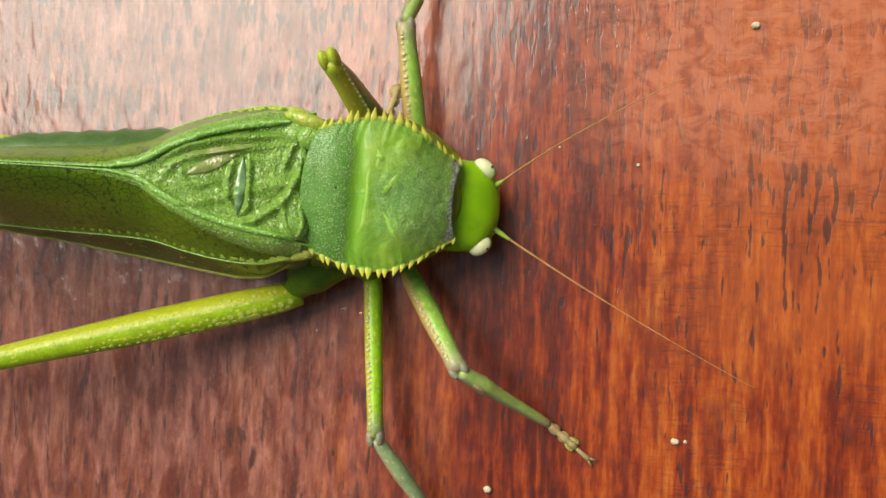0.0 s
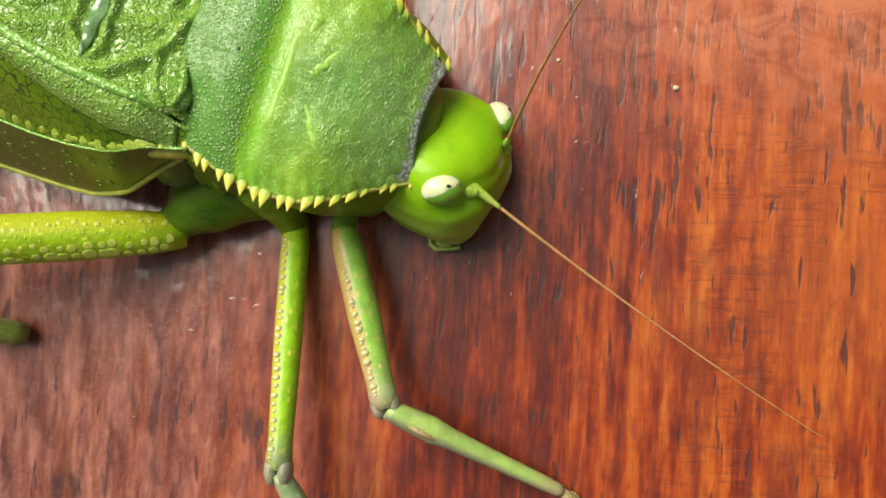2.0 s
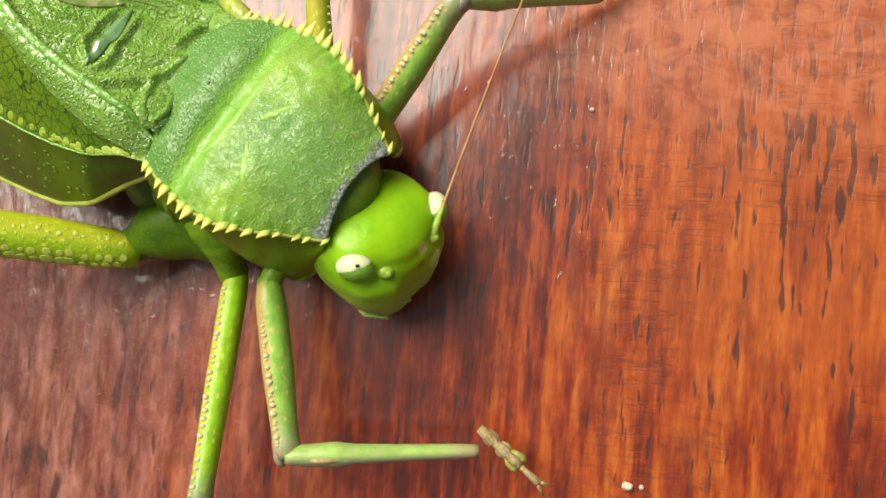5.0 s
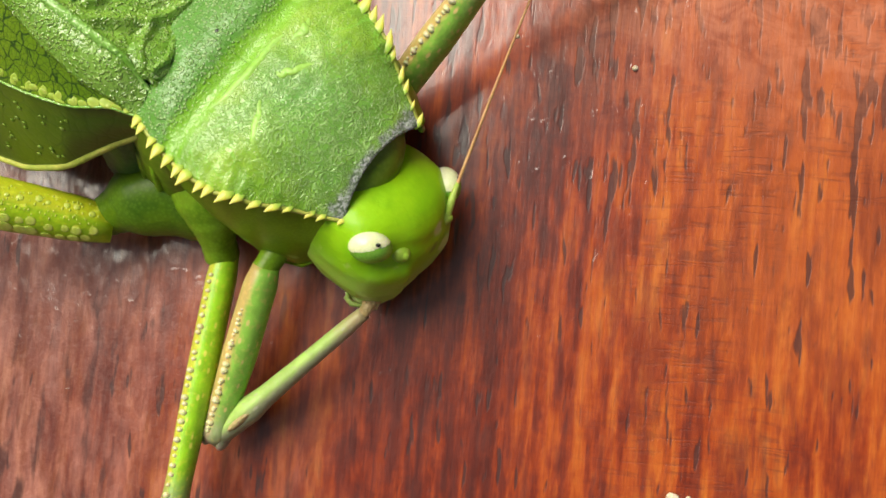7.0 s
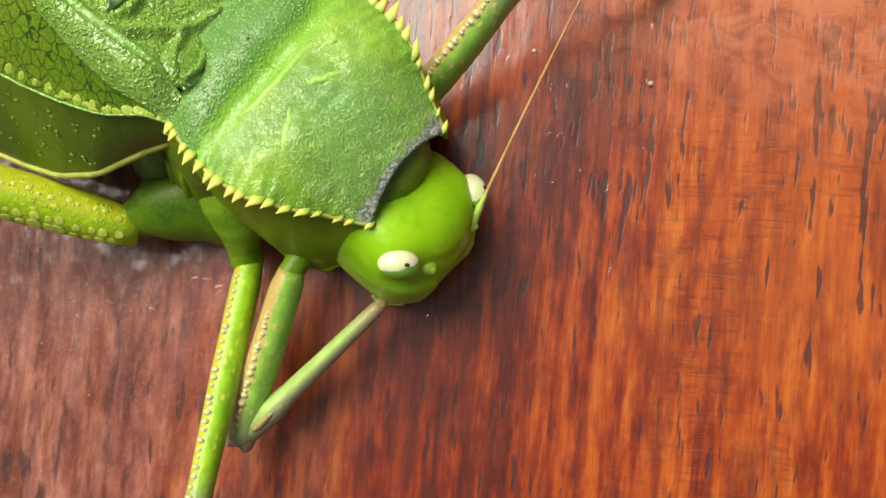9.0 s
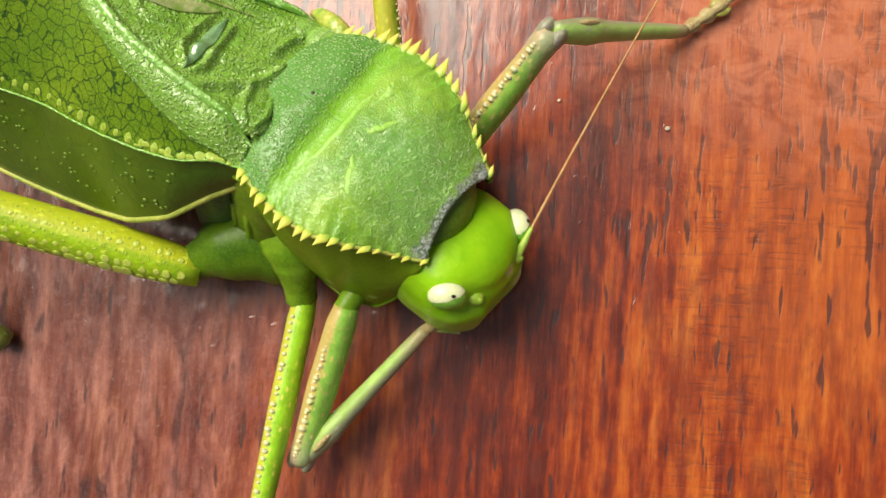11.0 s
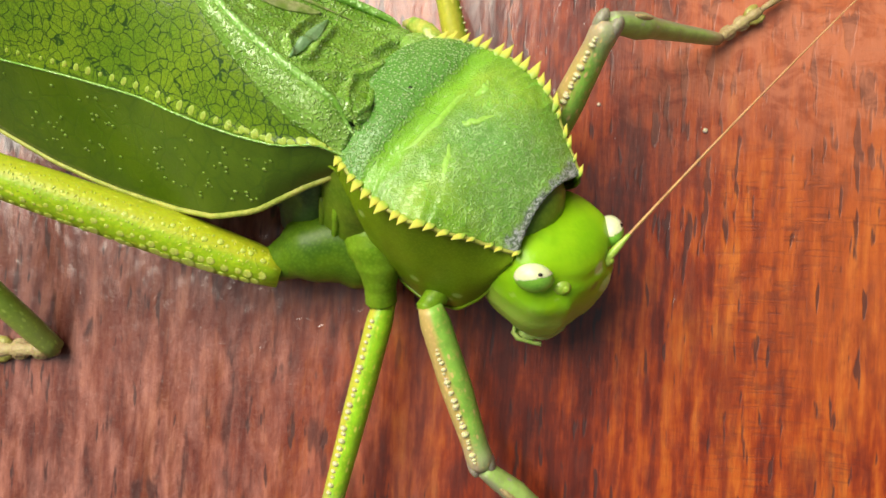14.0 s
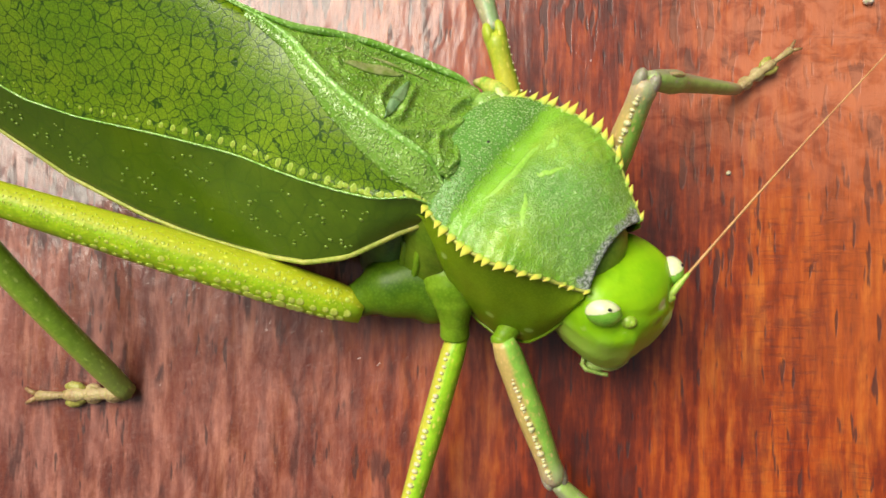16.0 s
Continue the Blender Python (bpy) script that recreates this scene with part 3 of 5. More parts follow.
def leg_material(name, green, yellow, tip, start, end, rear=1.0, edge=0.25):
    """Leg tube along x: green with a yellow edge below, fading to a dull tip."""
    m, n, l, p = nodes_of(name)
    v = coords(n, l)
    xyz = n.new("ShaderNodeSeparateXYZ")
    l.new(v, xyz.inputs[0])
    patch = noise_tex(n, l, v, 0.9, 4)
    col = mix(n, l, ramp(n, l, patch, 0.3, 0.7), green, [c * 1.35 for c in green])
    side = math_node(n, l, "ADD", math_node(n, l, "MULTIPLY", xyz.outputs[1], rear), math_node(n, l, "MULTIPLY", patch, 0.5))
    col = mix(n, l, ramp(n, l, side, edge, edge + 0.5, 0.0, 0.9), col, yellow)
    far = math_node(n, l, "ADD", xyz.outputs[0], math_node(n, l, "MULTIPLY", patch, 3.0))
    col = mix(n, l, ramp(n, l, far, start, end, 0.0, 0.85), col, tip)
    tick = ramp(n, l, cells(n, l, coords(n, l, (0.75, 1.5, 1.5)), 1.0), 0.14, 0.22, 0.7, 0.0)
    col = mix(n, l, tick, col, [min(1.0, c * 1.4 + 0.06) for c in yellow])
    mott = ramp(n, l, noise_tex(n, l, v, 2.6, 3), 0.5, 0.7, 0.0, 0.35)
    col = mix(n, l, mott, col, [c * 1.5 for c in yellow])
    l.new(col, p.inputs["Base Color"])
    shade(p, 0.38, 0.45, 0.15)
    bump(n, l, p, cells(n, l, v, 3.0), 0.14, 0.15)
    return m


def tooth_material():
    """Lime-green at the root, butter yellow towards the point."""
    m, n, l, p = nodes_of("yellow_spine")
    v = coords(n, l)
    xyz = n.new("ShaderNodeSeparateXYZ")
    l.new(v, xyz.inputs[0])
    along = math_node(n, l, "ADD", xyz.outputs[0], math_node(n, l, "MULTIPLY", noise_tex(n, l, v, 2.0, 2), 0.3))
    col = mix(n, l, ramp(n, l, along, -0.3, 0.5), (0.30, 0.50, 0.06), (0.60, 0.60, 0.085))
    l.new(col, p.inputs["Base Color"])
    shade(p, 0.33, 0.45, 0.3, 0.5)
    return m


WOOD = wood_material()
SHIELD = pronotum_material()
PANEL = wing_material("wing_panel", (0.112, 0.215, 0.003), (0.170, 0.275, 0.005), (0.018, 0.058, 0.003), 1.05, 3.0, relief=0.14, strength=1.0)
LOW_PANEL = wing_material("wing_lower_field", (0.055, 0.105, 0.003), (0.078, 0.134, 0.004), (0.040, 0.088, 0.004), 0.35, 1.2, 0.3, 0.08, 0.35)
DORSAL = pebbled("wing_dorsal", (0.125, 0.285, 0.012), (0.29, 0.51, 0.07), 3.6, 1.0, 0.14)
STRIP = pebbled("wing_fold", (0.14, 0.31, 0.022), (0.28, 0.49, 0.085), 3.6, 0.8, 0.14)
BROWN = skin("wing_brown_patch", (0.15, 0.25, 0.03), (0.30, 0.33, 0.13), 0.7, 3.0, 0.2, 0.1, 0.1, 0.9)
SLIT = skin("wing_slit", (0.07, 0.19, 0.04), (0.17, 0.31, 0.13), 0.6, 3.0, 0.1, 0.08, 0.1, 0.9)
VEIN = pebbled("wing_vein", (0.16, 0.38, 0.035), (0.30, 0.55, 0.12), 2.6, 0.5, 0.2)
FOLD_END = skin("wing_fold_end", (0.22, 0.38, 0.04), (0.46, 0.47, 0.08), 0.9, 3.2, 0.25, 0.25, 0.2, 0.6)
MARGIN = skin("wing_margin", (0.28, 0.34, 0.05), (0.40, 0.42, 0.08), 0.6, 4.0, 0.2, 0.4)
SPOT = skin("pale_spot", (0.30, 0.44, 0.04), (0.44, 0.55, 0.09), 1.0, 4.0, 0.1, 0.4)
SPECK = skin("pale_speck", (0.13, 0.22, 0.02), (0.20, 0.30, 0.05), 1.0, 4.0, 0.1, 0.35)
TOOTH = tooth_material()
RIDGE = skin("shield_ridge", (0.23, 0.47, 0.045), (0.29, 0.54, 0.085), 0.6, 4.0, 0.1, 0.35, 0.2)
LOBE_RIM = skin("lobe_rim", (0.14, 0.24, 0.006), (0.18, 0.29, 0.01), 0.5, 4.0, 0.05, 0.35, 0.2)
LOBE = skin("side_lobe", (0.115, 0.200, 0.0015), (0.145, 0.24, 0.002), 0.3, 5.0, 0.03, 0.38, 0.2, 0.28, (0.35, 0.10, (0.28, 0.42, 0.08)))


def head_material():
    """Smooth vivid green head, paler and greyer down the face, dusky groove below the eyes."""
    m, n, l, p = nodes_of("head_capsule")
    v = coords(n, l)
    xyz = n.new("ShaderNodeSeparateXYZ")
    l.new(v, xyz.inputs[0])
    soft = ramp(n, l, noise_tex(n, l, v, 0.35, 4), 0.35, 0.65)
    col = mix(n, l, soft, (0.20, 0.44, 0.003), (0.27, 0.53, 0.005))
    down = math_node(n, l, "ADD", xyz.outputs[2], math_node(n, l, "MULTIPLY", noise_tex(n, l, v, 0.7, 3), 2.5))
    col = mix(n, l, ramp(n, l, down, 0.6, -2.4, 0.0, 0.75), col, (0.34, 0.52, 0.085))
    pale = ramp(n, l, noise_tex(n, l, v, 1.1, 3), 0.60, 0.72, 0.0, 0.45)
    col = mix(n, l, math_node(n, l, "MULTIPLY", pale, ramp(n, l, down, 1.5, 0.0)), col, (0.40, 0.55, 0.12))
    for y, z, r, c in ((0.9, 0.5, 0.6, (0.60, 0.68, 0.30)), (2.2, -1.6, 0.9, (0.50, 0.62, 0.22)), (0.4, -0.8, 0.5, (0.17, 0.25, 0.04))):
        d = n.new("ShaderNodeVectorMath")
        d.operation = "DISTANCE"
        l.new(coords(n, l, (0, 1, 1), 0, (0, -y, -z)), d.inputs[0])
        rag = math_node(n, l, "ADD", d.outputs["Value"], math_node(n, l, "MULTIPLY", noise_tex(n, l, v, 2.0, 2), 0.5))
        col = mix(n, l, ramp(n, l, rag, r, r + 0.3, 0.7, 0.0), col, c)
    l.new(col, p.inputs["Base Color"])
    shade(p, 0.34, 0.32, 0.25)
    bump(n, l, p, noise_tex(n, l, v, 1.6, 4), 0.2, 0.3)
    return m


HEAD = head_material()
SCAPE = skin("antenna_base", (0.26, 0.44, 0.03), (0.38, 0.52, 0.09), 0.9, 5.0, 0.06, 0.35, 0.25)
FACE = skin("pale_mouthparts", (0.24, 0.40, 0.07), (0.38, 0.50, 0.14), 0.8, 5.0, 0.1, 0.35, 0.25)
FLANK = skin("flank_cuticle", (0.080, 0.155, 0.004), (0.125, 0.205, 0.008), 0.5, 3.0, 0.05, 0.32, 0.2)
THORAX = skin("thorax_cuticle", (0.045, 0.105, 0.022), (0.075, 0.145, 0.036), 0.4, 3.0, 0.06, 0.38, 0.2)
HIP = skin("hip_cuticle", (0.095, 0.20, 0.004), (0.155, 0.28, 0.010), 0.5, 3.5, 0.06, 0.36, 0.25, 0.25)
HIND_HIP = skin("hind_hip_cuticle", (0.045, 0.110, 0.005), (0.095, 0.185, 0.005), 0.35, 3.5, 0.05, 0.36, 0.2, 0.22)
EYE_WHITE = skin("eye_cream", (0.60, 0.66, 0.36), (0.70, 0.74, 0.46), 0.8, 9.0, 0.05, 0.22, 0.3)
EYE_GREEN = skin("eye_green", (0.14, 0.36, 0.03), (0.22, 0.46, 0.05), 0.8, 9.0, 0.05, 0.2, 0.2)
PUPIL = skin("eye_pupil", (0.008, 0.008, 0.006), (0.012, 0.012, 0.008), 1.0, 9.0, 0.0, 0.2, 0.0)
FLAGELLUM = skin("antenna_shaft", (0.40, 0.20, 0.075), (0.52, 0.30, 0.12), 0.4, 5.0, 0.2, 0.5, 0.2)
PAD = skin("sole_lobe", (0.25, 0.24, 0.05), (0.36, 0.34, 0.08), 0.8, 4.0, 0.2, 0.4, 0.2)
CLAW = skin("claw_horn", (0.20, 0.12, 0.05), (0.30, 0.19, 0.08), 0.9, 5.0, 0.1, 0.3, 0.1)
TARSUS = skin("tarsal_joint", (0.30, 0.21, 0.09), (0.40, 0.32, 0.15), 0.7, 4.0, 0.3, 0.5, 0.2)
FORE = {s: leg_material("fore_leg", (0.21, 0.42, 0.055), (0.50, 0.34, 0.12), (0.36, 0.31, 0.24), 11.0, 16.5, float(s), 0.05) for s in (-1, 1)}
FORE_SHIN = {s: leg_material("fore_shin", (0.28, 0.42, 0.10), (0.24, 0.24, 0.15), (0.36, 0.27, 0.15), 13.0, 17.0, float(s), 0.15) for s in (-1, 1)}
MID = {s: leg_material("mid_leg", (0.23, 0.46, 0.012), (0.48, 0.45, 0.045), (0.20, 0.24, 0.13) if s < 0 else (0.34, 0.44, 0.03), 17.0, 20.5, float(s), 0.25 if s < 0 else -0.7) for s in (-1, 1)}
MID_SHIN = {s: leg_material("mid_shin", (0.20, 0.30, 0.14), (0.36, 0.32, 0.19), (0.34, 0.26, 0.13), 10.0, 17.0, float(s)) for s in (-1, 1)}
HIND = {s: leg_material("hind_leg", (0.25, 0.40, 0.006), (0.44, 0.49, 0.016), (0.20, 0.36, 0.012), 34.0, 40.0, float(s)) for s in (-1, 1)}
HIND_SHIN = {s: leg_material("hind_shin", (0.17, 0.29, 0.022), (0.25, 0.34, 0.04), (0.22, 0.26, 0.06), 18.0, 28.0, float(s)) for s in (-1, 1)}
KNEE = skin("knee_cuticle", (0.20, 0.22, 0.13), (0.32, 0.29, 0.22), 0.8, 4.0, 0.1, 0.35, 0.2)
TUBERCLE = skin("pale_tubercle", (0.54, 0.52, 0.24), (0.66, 0.64, 0.42), 1.0, 5.0, 0.1, 0.35, 0.25)
HIND_SPOT = skin("hind_leg_spot", (0.42, 0.55, 0.06), (0.50, 0.61, 0.11), 1.0, 5.0, 0.1, 0.4, 0.2)
CRUMB = skin("pale_crumb", (0.55, 0.45, 0.30), (0.70, 0.62, 0.48), 1.5, 3.0, 0.5, 0.7, 0.1)


# ---- mesh helpers (all in millimetres) ----
def mesh_of(name, verts, faces, mat, smooth=True):
    me = bpy.data.meshes.new(name)
    me.from_pydata([(v[0] * MM, v[1] * MM, v[2] * MM) for v in verts], [], faces)
    me.materials.append(mat)
    if smooth:
        me.polygons.foreach_set("use_smooth", [True] * len(me.polygons))
    me.update()
    return me


def part(name, geo, mat, parent, label="", at=None, smooth=True):
    """One mesh object under a thing or a part. geo: (verts, faces) or a ready mesh."""
    me = geo if isinstance(geo, bpy.types.Mesh) else mesh_of(name, geo[0], geo[1], mat, smooth)
    ob = new(name, me)
    ob.parent = parent
    if at is not None:
        ob.matrix_basis = at
    return tagged(ob, label)


def joined(*geos):
    verts, faces = [], []
    for v, f in geos:
        k = len(verts)
        verts += list(v)
        faces += [[i + k for i in q] for q in f]
    return verts, faces


def tube(path, radii, n=10, squash=1.0, up=(0, 0, 1)):
    """A closed tapering tube along points; squash narrows it across."""
    pts = [Vector(q) for q in path]
    verts, faces = [], []
    up = Vector(up)
    for i, q in enumerate(pts):
        d = (pts[min(i + 1, len(pts) - 1)] - pts[max(i - 1, 0)]).normalized()
        side = d.cross(up)
        if side.length < 1e-4:
            side = d.cross(Vector((0, 1, 0)))
        side.normalize()
        top = side.cross(d)
        r = radii[i] if not isinstance(radii, float) else radii
        for k in range(n):
            a = 2 * math.pi * k / n
            verts.append(q + side * (r * squash * math.cos(a)) + top * (r * math.sin(a)))
    for i in range(len(pts) - 1):
        for k in range(n):
            a, b = i * n + k, i * n + (k + 1) % n
            faces.append([a, b, b + n, a + n])
    faces.append(list(range(n))[::-1])
    faces.append([len(verts) - n + k for k in range(n)])
    return verts, faces


def ball(c, r, nu=14, nv=9, turn=None):
    verts, faces = [], []
    c = Vector(c)
    m = turn or Matrix.Identity(3)
    for i in range(nv + 1):
        th = math.pi * i / nv
        for k in range(nu):
            a = 2 * math.pi * k / nu
            verts.append(c + m @ Vector((r[0] * math.sin(th) * math.cos(a), r[1] * math.sin(th) * math.sin(a), r[2] * math.cos(th))))
    for i in range(nv):
        for k in range(nu):
            a, b = i * nu + k, i * nu + (k + 1) % nu
            faces.append([a, a + nu, b + nu, b])
    return verts, faces


def shell(f, nu, nv, thick):
    """A curved sheet of real thickness from f(u, v)."""
    top = [[Vector(f(i / nu, j / nv)) for j in range(nv + 1)] for i in range(nu + 1)]
    verts, faces = [], []
    low = []
    for i in range(nu + 1):
        for j in range(nv + 1):
            du = top[min(i + 1, nu)][j] - top[max(i - 1, 0)][j]
            dv = top[i][min(j + 1, nv)] - top[i][max(j - 1, 0)]
            nrm = du.cross(dv)
            nrm = nrm.normalized() if nrm.length > 1e-9 else Vector((0, 0, 1))
            verts.append(top[i][j])
            low.append(top[i][j] - nrm * thick)
    k = len(verts)
    verts += low
    w = nv + 1
    for i in range(nu):
        for j in range(nv):
            a = i * w + j
            faces.append([a, a + w, a + w + 1, a + 1])
            faces.append([a + k, a + 1 + k, a + w + 1 + k, a + w + k])
    edge = [(i * w, (i + 1) * w) for i in range(nu)] + [((i + 1) * w + nv, i * w + nv) for i in range(nu)]
    edge += [(j + 1, j) for j in range(nv)] + [(nu * w + j, nu * w + j + 1) for j in range(nv)]
    for a, b in edge:
        faces.append([a, a + k, b + k, b])
    return verts, faces


def lerp_table(x, xs, ys):
    return float(np.interp(x, xs, ys))


def smooth01(x):
    x = min(1.0, max(0.0, x))
    return x * x * (3 - 2 * x)


# ---- the board ----
def board():
    bm = bmesh.new()
    bmesh.ops.create_cube(bm, size=1.0)
    bmesh.ops.scale(bm, vec=(0.9, 0.7, 0.03), verts=bm.verts)
    bmesh.ops.translate(bm, vec=(0, 0, -0.015), verts=bm.verts)
    bmesh.ops.bevel(bm, geom=bm.edges[:], offset=0.004, segments=3, affect="EDGES")
    me = bpy.data.meshes.new("wood_board")
    bm.to_mesh(me)
    bm.free()
    me.materials.append(WOOD)
    return tagged(new("wood_board", me), "varnished reddish-brown hardwood board with dark pores and scratches", "board", kind="structure")


board()


# ---- crumbs and chips on the board ----
def crumb(x, y, r, label, seed):
    rng = random.Random(seed)
    v, f = ball((0, 0, 0), (r, r * rng.uniform(0.7, 1.0), r * 0.7), 10, 7)
    v = [Vector(q) * (1 + 0.22 * noise.noise(Vector(q) * 3 + Vector((seed, 0, 0)))) for q in v]
    low = min(q.z for q in v)
    ob = new("crumb", mesh_of("crumb", v, f, CRUMB))
    ob.matrix_basis = pose(x * MM, y * MM, (-low - 0.03) * MM)
    return tagged(ob, label, "crumb", "crumbs on the board")


crumb(11.9, -21.7, 0.52, "small pale crumb of debris on the varnished board", 1)
crumb(13.1, -21.7, 0.24, "tiny pale crumb beside a larger one on the board", 2)
crumb(-9.6, -28.8, 0.55, "small whitish crumb of debris on the board", 3)
crumb(19.5, 26.3, 0.5, "small pale flake stuck on the varnished board", 4)
crumb(6.9, 10.2, 0.24, "tiny whitish flake stuck on the scratched board", 5)
crumb(-2.2, 12.2, 0.17, "tiny yellowish flake stuck on the board", 6)

# ---- the katydid (its own space: x ahead, y to its left, z up, origin in the shield) ----
katydid = tagged(new("katydid"), "large leaf-green katydid with a yellow-toothed neck shield, standing on the board", "katydid")

U_X = (0.0, 0.12, 0.25, 0.4, 0.55, 0.7, 0.85, 1.0)
U_W = (6.2, 7.0, 7.6, 7.95, 7.75, 6.8, 5.35, 4.05)


def shield_point(u, v):
    a = abs(v)
    x_rear, x_front = -8.8 + 1.3 * a ** 2.2, 7.15 + 0.7 * a ** 2
    x = x_rear + (x_front - x_rear) * u
    y = lerp_table(u, U_X, U_W) * v
    z = 0.25 + 1.0 * (1 - a ** 2.4) - 3.1 * smooth01((x - 1.0) / 8.5) - 0.5 * smooth01((-x - 5.5) / 4)
    z -= 0.32 * math.exp(-((x + 3.0) / 0.8) ** 2) * (1 - a ** 4)
    z += 0.35 * math.exp(-((x + 5.2) / 1.6) ** 2) * (1 - a ** 3)
    z -= 0.35 * math.exp(-((x - 1.5) / 1.5) ** 2 - (y / 1.8) ** 2)
    z += 0.10 * (0.6 + noise.noise(Vector((u * 9, v, 2)))) * math.cos(2 * math.pi * (u - 0.03) * 17 / 0.955) * a ** 6 * smooth01(u * 8)
    z += 0.10 * noise.noise(Vector((x * 1.1, y * 1.1, 8.0))) * smooth01((x + 2.5) / 2)
    z += 0.16 * noise.noise(Vector((x * 0.45, y * 0.45, 3.0)))
    return (x, y, z)


def on_shield(x, y):
    """The point of the shield's upper face over x, y, sunk a little."""
    u = 0.5
    for _ in range(12):
        v = y / lerp_table(u, U_X, U_W)
        u += (x - shield_point(u, v)[0]) / 16.0
    return Vector(shield_point(u, v)) - Vector((0, 0, 0.07))


def spine_mesh():
    """A blunt curved yellow tooth along +x, one millimetre long."""
    path = [(-0.75, 0, -0.12), (-0.4, 0, -0.04), (-0.1, 0, 0.0), (0.2, 0, 0.02), (0.5, 0.015, 0.05), (0.8, 0.04, 0.09), (1.0, 0.06, 0.12)]
    return mesh_of("spine", *tube(path, [0.05, 0.15, 0.22, 0.18, 0.115, 0.05, 0.01], 10, 2.3), TOOTH)


def build_shield():
    disc = part("shield", shell(lambda u, s: shield_point(u, 2 * s - 1), 96, 72, 0.45), SHIELD, katydid, "matt blue-green saddle-shaped neck shield")
    part("black_dot", ball(on_shield(-5.2, 0.45) + Vector((0, 0, 0.07)), (0.13, 0.13, 0.05), 12, 8), PUPIL, disc, "single tiny black dot on the shield")
    spine = spine_mesh()
    for side in (-1, 1):
        for k in range(18):
            u = 0.03 + 0.955 * (k + 0.16 * math.sin(k * 2.7 + side)) / 17
            q, ahead = Vector(shield_point(u, side)), Vector(shield_point(min(1, u + 0.02), side)) - Vector(shield_point(u - 0.02, side))
            out = Vector((-ahead.y * -side, ahead.x * side, 0)).normalized()
            out = (out + Vector((-0.25 + 0.6 * (k / 17), 0, 0.12))).normalized()
            size = 0.62 + 0.45 * math.sin(math.pi * min(1, (k + 1.5) / 17)) ** 0.8 + 0.13 * math.sin(k * 4.1 + 2 * side)
            if k == 17:
                size = 0.7
            m = Matrix.Translation(q * MM) @ out.to_track_quat("X", "Z").to_matrix().to_4x4() @ Matrix.Diagonal((size * (0.80 if side < 0 else 1.0), size * 0.72, size * 0.55, 1))
            part("spine", spine, TOOTH, disc, "", m)
        lines = (((-0.8, 0.2), (-0.2, 0.6), (0.5, 1.7), (1.4, 3.0)), ((-1.4, 5.2), (-1.0, 3.8), (-1.3, 2.4))) if side > 0 else (
            ((-0.7, -1.1), (0.4, -2.4), (0.8, -3.3), (1.7, -4.7)), ((-2.6, -4.9), (-2.2, -3.2), (-1.8, -0.6), (-1.9, 2.2), (-1.6, 4.6)))
        for line in lines:
            pts = []
            for k in range(25):
                g = k / 24 * (len(line) - 1)
                i = min(int(g), len(line) - 2)
                x, y = [line[i][c] + (line[i + 1][c] - line[i][c]) * (g - i) + 0.18 * noise.noise(Vector((k * 0.35, c * 9.0, line[0][0]))) for c in (0, 1)]
                pts.append(on_shield(x, y))
            part("ridge", tube(pts, [0.03 + 0.085 * math.sin(math.pi * k / 24) for k in range(25)], 8, 2.8), RIDGE, disc, "winding pale raised line on the shield")
        edge = [Vector(shield_point(u / 40, side)) + Vector((0, 0, -0.12)) for u in range(41)]
        part("rim", tube(edge, 0.17, 8), MARGIN, disc, "narrow yellow rim of the shield")
        xs, zs = (-6.6, -5.4, -4.2, -2.2, 0.0, 2.6, 4.6, 6.0, 6.9, 7.7), (-0.6, -4.0, -7.2, -9.9, -11.2, -11.3, -10.7, -9.0, -6.6, -3.4)

        def lobe(a, s, side=side):
            u = 0.02 + 0.97 * a
            top = Vector(shield_point(u, 0.97 * side))
            x = -6.4 + 14.0 * a
            low = lerp_table(x, xs, zs)
            y = (abs(top.y) * (1 - s) + lerp_table(x, (-6.6, -3, 2, 5, 6.6, 7.7), (6.5, 7.7, 8.0, 7.2, 5.6, 4.1)) * s + 0.7 * math.sin(math.pi * s)) * side
            z = (top.z - 0.35) * (1 - s) + low * s
            return (top.x * (1 - s) + (x * 0.97 + 0.35) * s, y, z)

        part("side_lobe", shell(lobe if side > 0 else (lambda a, s: lobe(1 - a, s)), 40, 24, 0.35), LOBE, disc, "smooth olive-green side lobe of the shield")
        part("lobe_rim", tube([Vector(lobe(k / 48, 1.0)) for k in range(49)], 0.17, 8), LOBE_RIM, disc, "thin paler rolled rim of the side lobe")


build_shield()


